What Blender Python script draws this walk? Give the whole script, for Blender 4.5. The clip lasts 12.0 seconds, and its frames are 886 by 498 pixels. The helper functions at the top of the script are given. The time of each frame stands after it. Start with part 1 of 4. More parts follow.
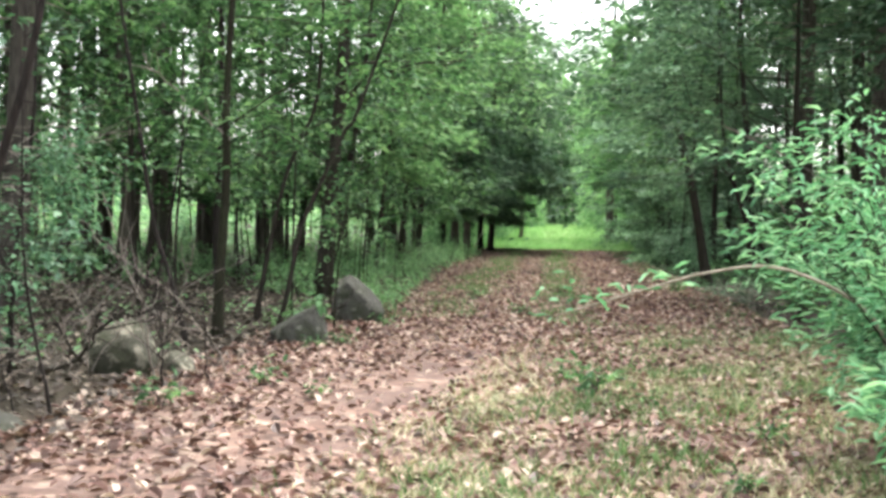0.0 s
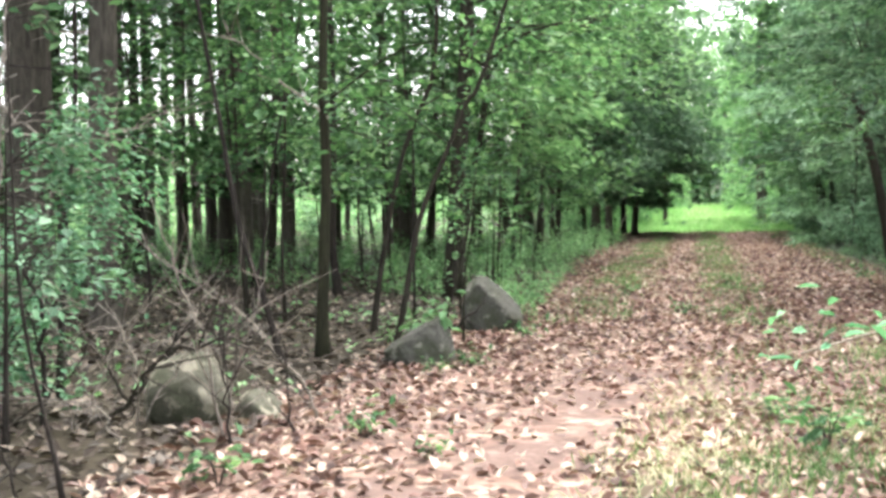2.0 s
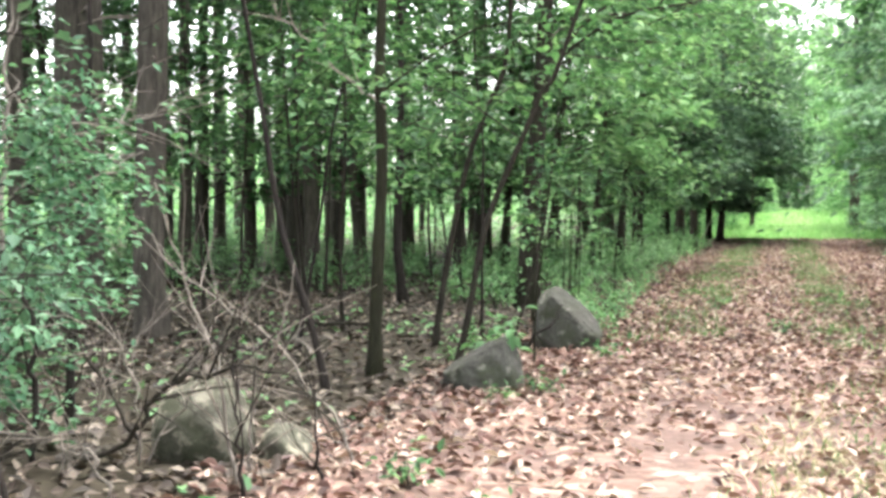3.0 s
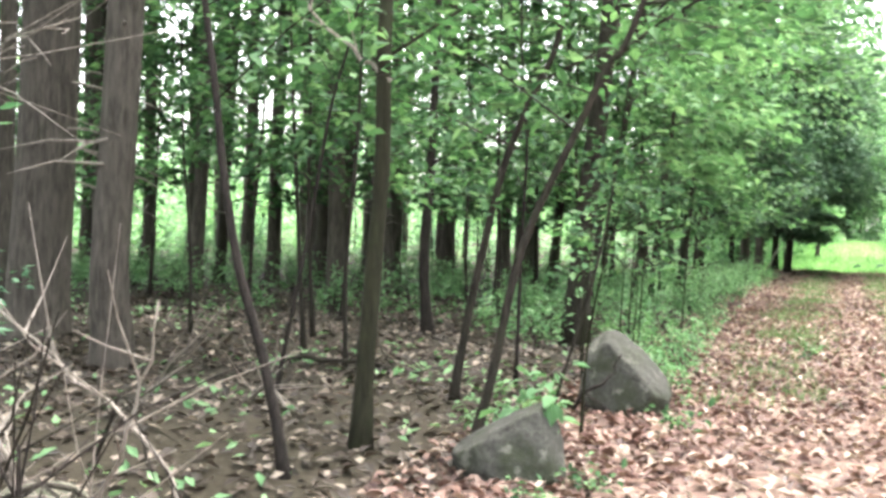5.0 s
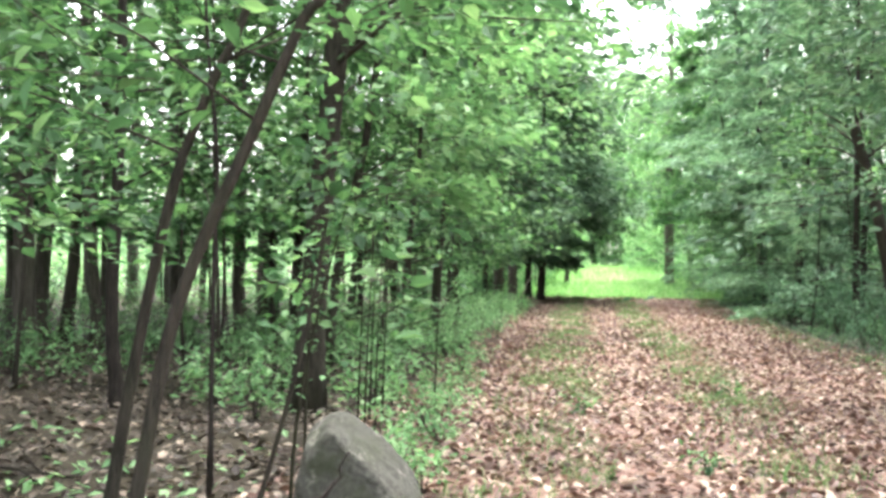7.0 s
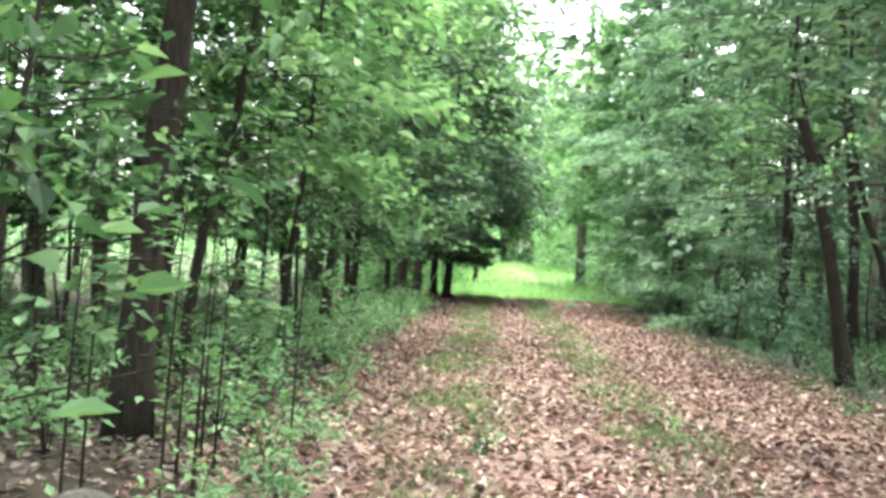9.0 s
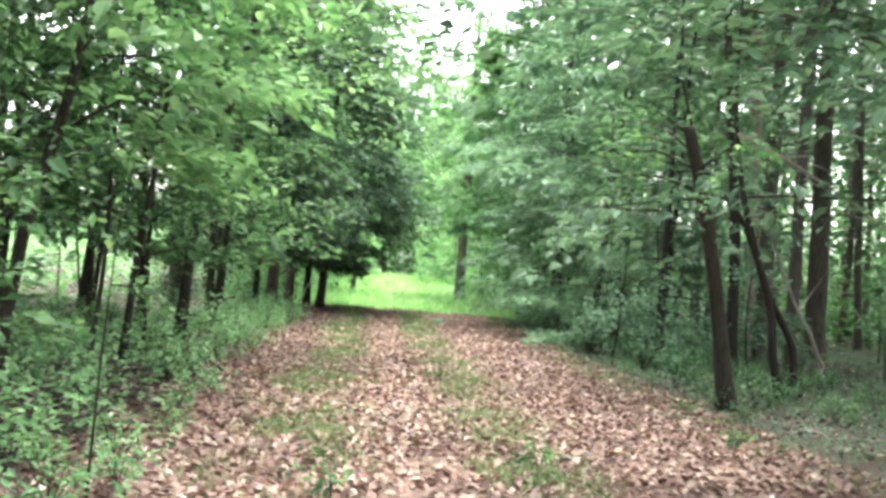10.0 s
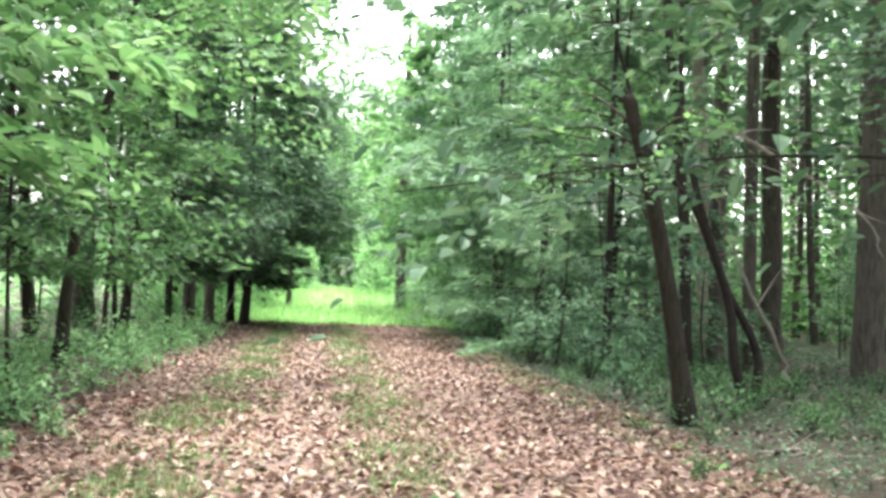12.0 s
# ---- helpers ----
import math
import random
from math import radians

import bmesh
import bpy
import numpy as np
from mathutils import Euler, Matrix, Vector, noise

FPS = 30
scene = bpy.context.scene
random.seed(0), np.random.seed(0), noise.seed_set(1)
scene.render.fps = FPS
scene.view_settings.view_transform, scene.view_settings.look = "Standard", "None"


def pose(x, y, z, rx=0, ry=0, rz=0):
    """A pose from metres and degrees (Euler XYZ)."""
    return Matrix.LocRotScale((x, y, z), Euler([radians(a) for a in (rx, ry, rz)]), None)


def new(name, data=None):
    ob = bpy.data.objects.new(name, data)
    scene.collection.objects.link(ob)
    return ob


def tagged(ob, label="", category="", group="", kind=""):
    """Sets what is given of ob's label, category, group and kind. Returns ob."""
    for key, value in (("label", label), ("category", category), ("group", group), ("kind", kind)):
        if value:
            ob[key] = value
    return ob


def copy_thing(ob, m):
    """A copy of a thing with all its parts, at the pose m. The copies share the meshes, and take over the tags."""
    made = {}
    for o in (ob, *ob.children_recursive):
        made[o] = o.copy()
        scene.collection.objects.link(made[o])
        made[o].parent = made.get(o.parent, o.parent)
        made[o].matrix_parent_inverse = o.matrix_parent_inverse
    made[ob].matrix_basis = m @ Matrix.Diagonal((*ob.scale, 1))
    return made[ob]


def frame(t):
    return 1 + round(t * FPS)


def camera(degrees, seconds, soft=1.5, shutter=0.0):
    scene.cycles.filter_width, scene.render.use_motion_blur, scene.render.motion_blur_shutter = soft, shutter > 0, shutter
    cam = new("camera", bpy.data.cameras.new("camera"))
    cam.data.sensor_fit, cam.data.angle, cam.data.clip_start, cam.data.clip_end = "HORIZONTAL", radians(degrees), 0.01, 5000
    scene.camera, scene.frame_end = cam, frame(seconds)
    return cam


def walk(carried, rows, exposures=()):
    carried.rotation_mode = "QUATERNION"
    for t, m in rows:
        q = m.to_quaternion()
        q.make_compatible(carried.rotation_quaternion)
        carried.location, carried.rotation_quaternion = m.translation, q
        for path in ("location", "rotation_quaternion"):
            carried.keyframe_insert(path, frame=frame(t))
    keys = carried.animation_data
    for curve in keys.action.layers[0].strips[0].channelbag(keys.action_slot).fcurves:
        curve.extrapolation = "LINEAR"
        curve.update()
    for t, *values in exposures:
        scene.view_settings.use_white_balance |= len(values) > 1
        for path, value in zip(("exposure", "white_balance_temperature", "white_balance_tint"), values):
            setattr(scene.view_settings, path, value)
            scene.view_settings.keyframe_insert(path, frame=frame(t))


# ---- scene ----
cam = camera(44.5, 12.0, 3.3)
METRES, EYE, TILT, LEAN, TURN = 15.5, 1.5, 0.0, 2.0, 6.0
ROWS = [
    (0.0, 0.0, 0.0, 0.0, 0.09, -1.53, -3.21),
    (0.5, -0.0037, 0.0359, 0.0003, 4.36, -1.97, -4.54),
    (1.0, -0.002, 0.0784, 0.0031, 7.01, -1.5, -2.45),
    (1.5, -0.0034, 0.1201, 0.0018, 7.51, -1.58, -2.7),
    (2.0, -0.0083, 0.1635, 0.0007, 7.28, -2.46, -0.89),
    (2.5, -0.0113, 0.2035, 0.0023, 10.79, -2.89, -2.62),
    (4.5, -0.0258, 0.3773, -0.0001, 12.44, -1.33, 0.36),
    (5.0, -0.0346, 0.4174, 0.0, 14.24, -1.83, -4.04),
    (5.5, -0.0417, 0.461, 0.0032, 8.6, -1.43, -1.63),
    (6.0, -0.0409, 0.5023, 0.0053, 6.65, -0.45, -2.55),
    (6.5, -0.04, 0.5473, 0.005, 3.01, 0.57, -2.14),
    (8.5, -0.0267, 0.7149, 0.0059, -1.35, 0.17, -4.53),
    (9.0, -0.0203, 0.756, 0.0053, -3.37, 0.51, -5.08),
    (9.5, -0.009, 0.8002, 0.0051, -8.38, 1.04, -2.45),
    (10.0, 0.0027, 0.8354, 0.0067, -9.59, 1.65, -6.38),
    (10.5, 0.0172, 0.8762, 0.0076, -14.13, 2.05, -4.2),
    (11.0, 0.0341, 0.9051, 0.0067, -16.75, 2.59, -4.07),
    (11.5, 0.0489, 0.9439, 0.0046, -14.6, 2.52, -5.1),
    (12.0, 0.0615, 0.9781, 0.0053, -12.27, 2.45, -3.95),
]
walk(cam, [(t, pose(0, 0, EYE, TILT, LEAN, TURN) @ pose(METRES * x, METRES * y, METRES * z, 90 + pitch, roll, yaw)) for t, x, y, z, yaw, pitch, roll in ROWS], [(0.0, 1.45), (1.0, 1.65), (2.5, 1.95), (4.5, 2.25), (5.5, 2.45), (8.5, 2.2), (12.0, 2.3)])

# ---- world, sun ----
SUN_ELEV, SUN_ROT = radians(70), radians(15)
world = bpy.data.worlds.new("overcast_sky")
scene.world = world
world.use_nodes = True
wn = world.node_tree.nodes
sky = wn.new("ShaderNodeTexSky")
sky.sky_type, sky.sun_disc = "NISHITA", False
sky.sun_elevation, sky.sun_rotation = SUN_ELEV, SUN_ROT
sky.air_density, sky.dust_density, sky.ozone_density = 1.0, 6.0, 1.0
wn["Background"].inputs["Strength"].default_value = 0.15
cloud = wn.new("ShaderNodeHueSaturation")  # an even white cloud cover
cloud.inputs["Saturation"].default_value, cloud.inputs["Value"].default_value = 0.3, 2.8
world.node_tree.links.new(sky.outputs["Color"], cloud.inputs["Color"])
world.node_tree.links.new(cloud.outputs["Color"], wn["Background"].inputs["Color"])
sun_data = bpy.data.lights.new("sun", "SUN")
sun_data.energy, sun_data.angle, sun_data.color = 1.15, radians(26), (1.0, 0.97, 0.92)
sun = new("sun", sun_data)
sun.location, sun.rotation_euler = (0, 0, 40), Euler((radians(-20), 0, radians(-15)))


# ---- materials ----
def material(name, rough=0.8, spec=0.3):
    m = bpy.data.materials.new(name)
    m.use_nodes = True
    n, l = m.node_tree.nodes, m.node_tree.links
    b = n["Principled BSDF"]
    b.inputs["Roughness"].default_value = rough
    b.inputs["Specular IOR Level"].default_value = spec
    return m, n, l, b


def ramp(n, l, src, stops):
    r = n.new("ShaderNodeValToRGB")
    e = r.color_ramp.elements
    e[0].position, e[0].color = stops[0][0], (*stops[0][1], 1)
    e[1].position, e[1].color = stops[-1][0], (*stops[-1][1], 1)
    for p, c in stops[1:-1]:
        k = e.new(p)
        k.color = (*c, 1)
    l.new(src, r.inputs["Fac"])
    return r.outputs["Color"]


def noise_tex(n, l, scale, detail=4.0, rough=0.6, vec=None):
    t = n.new("ShaderNodeTexNoise")
    t.inputs["Scale"].default_value, t.inputs["Detail"].default_value, t.inputs["Roughness"].default_value = scale, detail, rough
    if vec is not None:
        l.new(vec, t.inputs["Vector"])
    return t.outputs["Fac"]


def coords(n, l, scale=(1, 1, 1)):
    c, m = n.new("ShaderNodeTexCoord"), n.new("ShaderNodeMapping")
    m.inputs["Scale"].default_value = scale
    l.new(c.outputs["Object"], m.inputs["Vector"])
    return m.outputs["Vector"]


def mixed(n, l, fac, a, b, mode="MIX"):
    x = n.new("ShaderNodeMix")
    x.data_type, x.blend_type = "RGBA", mode
    for s, v in ((x.inputs[0], fac), (x.inputs[6], a), (x.inputs[7], b)):
        if isinstance(v, (int, float)):
            s.default_value = v
        elif isinstance(v, tuple):
            s.default_value = (*v, 1)
        else:
            l.new(v, s)
    return x.outputs[2]


def bump(n, l, b, height, strength=0.5, dist=0.02):
    u = n.new("ShaderNodeBump")
    u.inputs["Strength"].default_value, u.inputs["Distance"].default_value = strength, dist
    l.new(height, u.inputs["Height"])
    l.new(u.outputs["Normal"], b.inputs["Normal"])


def leaf_material(name, stops, glow=0.35, rough=0.68, spec=0.2, grey=0.11):
    """Leaves: each island has a tone of its own; light also passes through."""
    m, n, l, b = material(name, rough, spec)
    stops = [(p, tuple((1 - grey) * v + grey * (0.3 * c[0] + 0.6 * c[1] + 0.1 * c[2]) for v in c)) for p, c in stops]
    g = n.new("ShaderNodeNewGeometry")
    col = ramp(n, l, g.outputs["Random Per Island"], stops)
    big = noise_tex(n, l, 0.9, 3.0, 0.6, coords(n, l))
    col = mixed(n, l, ramp(n, l, big, [(0.38, (0, 0, 0)), (0.66, (0.8, 0.8, 0.8))]), col, (0.62, 0.66, 0.64), "MULTIPLY")
    l.new(col, b.inputs["Base Color"])
    t, s = n.new("ShaderNodeBsdfTranslucent"), n.new("ShaderNodeMixShader")
    l.new(mixed(n, l, 1.0, col, (1.05, 1.15, 0.8), "MULTIPLY"), t.inputs["Color"])
    s.inputs[0].default_value = glow
    l.new(b.outputs[0], s.inputs[1])
    l.new(t.outputs[0], s.inputs[2])
    l.new(s.outputs[0], n["Material Output"].inputs["Surface"])
    return m


def bark_material(name, dark, light, scale=9.0, moss=0.0):
    m, n, l, b = material(name, 0.9, 0.2)
    v = coords(n, l, (1, 1, 0.18))
    fine = noise_tex(n, l, scale * 3, 5.0, 0.7, v)
    col = ramp(n, l, fine, [(0.32, dark), (0.68, light)])
    blot = noise_tex(n, l, 1.7, 3.0, 0.6, coords(n, l))
    col = mixed(n, l, ramp(n, l, blot, [(0.45, (0, 0, 0)), (0.7, (0.6, 0.6, 0.6))]), col, tuple(0.5 * (p + q) * 1.3 for p, q in zip(dark, light)))
    if moss:
        col = mixed(n, l, ramp(n, l, noise_tex(n, l, 3.1, 4.0, 0.7, coords(n, l)), [(0.5, (0, 0, 0)), (0.72, (moss, moss, moss))]), col, (0.035, 0.045, 0.018))
    l.new(col, b.inputs["Base Color"])
    bump(n, l, b, fine, 0.9, 0.03)
    return m


GREENS = [(0.0, (0.029, 0.074, 0.035)), (0.4, (0.062, 0.15, 0.062)), (0.75, (0.1, 0.216, 0.084)), (1.0, (0.19, 0.325, 0.145))]
COOL = [(0.0, (0.0354, 0.085, 0.0485)), (0.5, (0.0708, 0.145, 0.0825)), (1.0, (0.1416, 0.235, 0.1406))]
SILVER = [(0.0, (0.05, 0.135, 0.072)), (0.5, (0.09, 0.21, 0.11)), (1.0, (0.18, 0.33, 0.19))]
BRIGHT = [(0.0, (0.095, 0.215, 0.09)), (0.5, (0.152, 0.31, 0.135)), (1.0, (0.275, 0.45, 0.225))]
M_LEAF = leaf_material("broad_leaves", GREENS, 0.42)
M_COOL = leaf_material("cool_leaves", COOL, 0.25)
MIST = [(0.0, (0.07, 0.15, 0.09)), (0.5, (0.13, 0.25, 0.15)), (1.0, (0.25, 0.39, 0.26))]
WILLOW = [(0.0, (0.09, 0.26, 0.135)), (0.5, (0.17, 0.41, 0.22)), (1.0, (0.36, 0.6, 0.37))]
M_MIST = leaf_material("grey_green_leaves", MIST, 0.32)
M_WILLOW = leaf_material("narrow_leaves", WILLOW, 0.35)
M_SILVER = leaf_material("silvery_leaves", SILVER, 0.3)
# lighter copy of the leaf greens, light of the clearings put into the colour
M_BRIGHT = leaf_material("lit_leaves", BRIGHT, 0.4)
M_NEEDLE = leaf_material("needles", [(0.0, (0.06, 0.118, 0.07)), (0.6, (0.105, 0.19, 0.115)), (1.0, (0.17, 0.275, 0.17))], 0.28, 0.6)
M_GRASS = leaf_material("grass_blades", [(0.0, (0.06, 0.13, 0.045)), (0.5, (0.1, 0.2, 0.065)), (0.9, (0.17, 0.28, 0.1)), (1.0, (0.28, 0.29, 0.14))], 0.3)
M_LITTER = leaf_material("dead_leaves", [(0.0, (0.05, 0.026, 0.021)), (0.3, (0.13, 0.066, 0.053)), (0.6, (0.216, 0.124, 0.1)), (0.82, (0.325, 0.222, 0.18)), (1.0, (0.48, 0.385, 0.315))], 0.1, 0.55, 0.4, 0.0)
# old dead leaves in the wood, canopy shade mixed into their dark tones
M_OLD_SHADED = leaf_material("shaded_old_leaves", [(0.0, (0.02, 0.014, 0.01)), (0.55, (0.055, 0.038, 0.028)), (0.8, (0.1, 0.075, 0.06)), (1.0, (0.3, 0.24, 0.195))], 0.08, 0.6, 0.3, 0.0)
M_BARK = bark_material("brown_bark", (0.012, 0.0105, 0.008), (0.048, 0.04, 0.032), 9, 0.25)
M_PINE = bark_material("pine_bark", (0.03, 0.026, 0.021), (0.112, 0.096, 0.082), 6)
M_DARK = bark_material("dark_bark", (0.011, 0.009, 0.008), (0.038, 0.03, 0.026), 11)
M_PALE = bark_material("pale_bark", (0.16, 0.13, 0.1), (0.38, 0.34, 0.28), 5)
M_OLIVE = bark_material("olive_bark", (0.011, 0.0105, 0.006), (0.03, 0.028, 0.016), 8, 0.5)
M_DEAD = bark_material("dead_wood", (0.1, 0.085, 0.072), (0.31, 0.27, 0.235), 14)


def rock_material(name, dark, light, moss, pale, share):
    m, n, l, b = material(name, 0.88, 0.25)
    v = coords(n, l)
    fine, blot = noise_tex(n, l, 38, 6.0, 0.75, v), noise_tex(n, l, 4.5, 5.0, 0.65, v)
    col = ramp(n, l, fine, [(0.3, dark), (0.7, light)])
    col = mixed(n, l, ramp(n, l, blot, [(0.45, (0, 0, 0)), (0.62, (0.8, 0.8, 0.8))]), col, moss)
    spots = ramp(n, l, noise_tex(n, l, 7, 5.0, 0.65, v), [(1 - share, (0, 0, 0)), (1.08 - share, (0.75, 0.75, 0.75))])
    l.new(mixed(n, l, spots, col, pale), b.inputs["Base Color"])
    bump(n, l, b, fine, 0.8, 0.02)
    return m


M_ROCK = rock_material("granite", (0.024, 0.024, 0.021), (0.082, 0.08, 0.068), (0.032, 0.038, 0.02), (0.17, 0.165, 0.14), 0.42)
M_LICHEN = rock_material("lichened_granite", (0.03, 0.03, 0.022), (0.1, 0.096, 0.072), (0.048, 0.052, 0.03), (0.25, 0.23, 0.18), 0.47)


def ground_material():
    """Trodden soil and rotted leaves on the trail, duff in the wood darkened for tree shade, sunlit-toned grass on the
    open ride beyond.
    """
    m, n, l, b = material("forest_ground", 0.95, 0.15)
    v = coords(n, l)
    vo = n.new("ShaderNodeTexVoronoi")
    vo.inputs["Scale"].default_value, vo.inputs["Randomness"].default_value = 13.0, 1.0
    l.new(v, vo.inputs["Vector"])
    sep = n.new("ShaderNodeSeparateColor")
    l.new(vo.outputs["Color"], sep.inputs[0])
    leaf = ramp(n, l, sep.outputs[0], [(0.0, (0.05, 0.031, 0.025)), (0.4, (0.12, 0.074, 0.058)), (0.8, (0.2, 0.133, 0.105)), (1.0, (0.32, 0.25, 0.2))])
    soil = ramp(n, l, noise_tex(n, l, 26, 6.0, 0.7, v), [(0.3, (0.055, 0.036, 0.031)), (0.7, (0.128, 0.088, 0.076))])
    col = mixed(n, l, ramp(n, l, noise_tex(n, l, 1.1, 4.0, 0.6, v), [(0.42, (0, 0, 0)), (0.6, (0.9, 0.9, 0.9))]), leaf, soil)
    pos = n.new("ShaderNodeSeparateXYZ")
    l.new(v, pos.inputs[0])

    def between(axis, a, c):
        r = n.new("ShaderNodeMapRange")
        r.inputs["From Min"].default_value, r.inputs["From Max"].default_value = a, c
        l.new(pos.outputs[axis], r.inputs["Value"])
        return r.outputs["Result"]

    def times(a, c, op="MULTIPLY"):
        k = n.new("ShaderNodeMath")
        k.operation = op
        k.use_clamp = True
        l.new(a, k.inputs[0])
        l.new(c, k.inputs[1])
        return k.outputs[0]

    # duff under the trees, with the shade of the crowns put into its colour
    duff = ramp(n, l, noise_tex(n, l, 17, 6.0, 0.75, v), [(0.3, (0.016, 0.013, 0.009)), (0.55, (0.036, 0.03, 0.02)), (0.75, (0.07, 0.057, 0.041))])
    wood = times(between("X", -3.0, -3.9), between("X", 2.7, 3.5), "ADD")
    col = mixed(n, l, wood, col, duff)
    # turf of the ride, lightened as if sunlit
    turf = ramp(n, l, noise_tex(n, l, 21, 5.0, 0.7, v), [(0.3, (0.16, 0.3, 0.11)), (0.7, (0.28, 0.44, 0.19))])
    # paler strip down the middle: sunlight painted into the turf colour
    sun_strip = times(times(between("X", -1.6, -0.6), between("X", 2.2, 1.0)), between("Y", 66.0, 74.0))
    turf = mixed(n, l, sun_strip, turf, (0.44, 0.49, 0.31))
    ride = times(times(between("X", -8.0, -5.5), between("X", 9.0, 6.0)), between("Y", 52.0, 53.0))
    col = mixed(n, l, ride, col, turf)
    l.new(col, b.inputs["Base Color"])
    bump(n, l, b, sep.outputs[1], 0.7, 0.03)
    return m


M_GROUND = ground_material()


# ---- geometry helpers ----
rng = np.random.default_rng(11)


def mesh_of(name, verts, faces, mat, smooth=False):
    me = bpy.data.meshes.new(name)
    me.from_pydata(verts if isinstance(verts, list) else verts.tolist(), [], faces if isinstance(faces, list) else faces.tolist())
    me.materials.append(mat)
    if smooth:
        me.polygons.foreach_set("use_smooth", [True] * len(me.polygons))
    me.update()
    return me


def part(name, me, parent, label=""):
    ob = new(name, me)
    ob.parent = parent
    return tagged(ob, label) if label else ob


def thing(name, at, label, category, group="", kind=""):
    ob = new(name)
    ob.empty_display_size = 0.2
    ob.location = at
    return tagged(ob, label, category, group, kind)


def tube(points, radii, sides=7, wobble=0.0, seed=0):
    """Vertices and faces of a limb along points."""
    r = np.random.default_rng(seed)
    pts = [Vector(p) for p in points]
    verts, faces = [], []
    for i, p in enumerate(pts):
        d = (pts[min(i + 1, len(pts) - 1)] - pts[max(i - 1, 0)]).normalized()
        u = d.cross(Vector((0.31, 0.95, 0.05))).normalized()
        w = d.cross(u)
        for k in range(sides):
            a = 2 * math.pi * k / sides
            q = radii[i] * (1 + wobble * (r.random() - 0.5))
            verts.append(tuple(p + u * math.cos(a) * q + w * math.sin(a) * q))
        if i:
            for k in range(sides):
                a, b = (i - 1) * sides + k, (i - 1) * sides + (k + 1) % sides
                faces.append((a, b, b + sides, a + sides))
    faces.append(tuple(range(sides))[::-1])
    faces.append(tuple(range(len(verts) - sides, len(verts))))
    return verts, faces


def joined(pieces):
    verts, faces = [], []
    for v, f in pieces:
        k = len(verts)
        verts += v
        faces += [tuple(i + k for i in q) for q in f]
    return verts, faces


def smooth_line(points, steps=4):
    """A Catmull-Rom line through points."""
    p = [Vector(q) for q in points]
    p = [2 * p[0] - p[1]] + p + [2 * p[-1] - p[-2]]
    out = []
    for i in range(1, len(p) - 2):
        a, b, c, d = p[i - 1 : i + 3]
        for s in range(steps):
            t = s / steps
            out.append(0.5 * (2 * b + (c - a) * t + (2 * a - 5 * b + 4 * c - d) * t * t + (3 * b - a - 3 * c + d) * t**3))
    return out + [p[-2]]


def leaves(centres, size, aspect=0.55, flat=0.45, r=rng, droop=0.15, full=False, out=None, fold=0.35):
    """One leaf a centre: a folded blade with its own turn. full: a rounder blade of six corners."""
    c = np.asarray(centres, float)
    n = len(c)
    a = r.random(n) * 2 * np.pi
    d = np.stack([np.cos(a), np.sin(a), r.normal(-droop, flat, n)], 1)
    if out is not None:
        d[:, :2] = 0.6 * d[:, :2] + out[:, :2]
    d /= np.linalg.norm(d, axis=1)[:, None]
    up = np.stack([r.normal(0, flat, n), r.normal(0, flat, n), np.ones(n)], 1)
    s = np.cross(d, up)
    s /= np.linalg.norm(s, axis=1)[:, None] + 1e-9
    nn = np.cross(s, d)
    L = (size * (0.65 + 0.7 * r.random(n)))[:, None]
    W = L * aspect * 0.5
    lift = nn * W * fold
    if full:
        v = np.stack([c, c + d * L * 0.3 + s * W * 0.85 + lift, c + d * L * 0.65 + s * W * 0.8 + lift, c + d * L - nn * L * 0.12, c + d * L * 0.65 - s * W * 0.8 + lift, c + d * L * 0.3 - s * W * 0.85 + lift], 1)
        k = np.arange(n)[:, None] * 6
        f = np.concatenate([k + [[0, 1, 2]], k + [[0, 2, 3]], k + [[0, 3, 4]], k + [[0, 4, 5]]])
    else:
        v = np.stack([c, c + d * L * 0.45 + s * W + lift, c + d * L, c + d * L * 0.45 - s * W + lift], 1)
        k = np.arange(n)[:, None] * 4
        f = np.concatenate([k + [[0, 1, 2]], k + [[0, 2, 3]]])
    return v.reshape(-1, 3), f


def spray(start, direction, length, count, r, spread=0.3, thick=0.08):
    """Leaf places in a flat layer along a twig."""
    t = r.random(count) ** 0.8
    d = np.array(direction, float)
    d /= np.linalg.norm(d)
    side = np.array([-d[1], d[0], 0.0])
    side /= np.linalg.norm(side) + 1e-9
    w = spread * length * (1.05 - 0.6 * t)
    return np.array(start) + d * (t * length)[:, None] + side * (r.normal(0, 0.5, count) * w)[:, None] + np.stack([np.zeros(count), np.zeros(count), r.normal(0, thick, count) - 0.12 * length * t * t], 1)


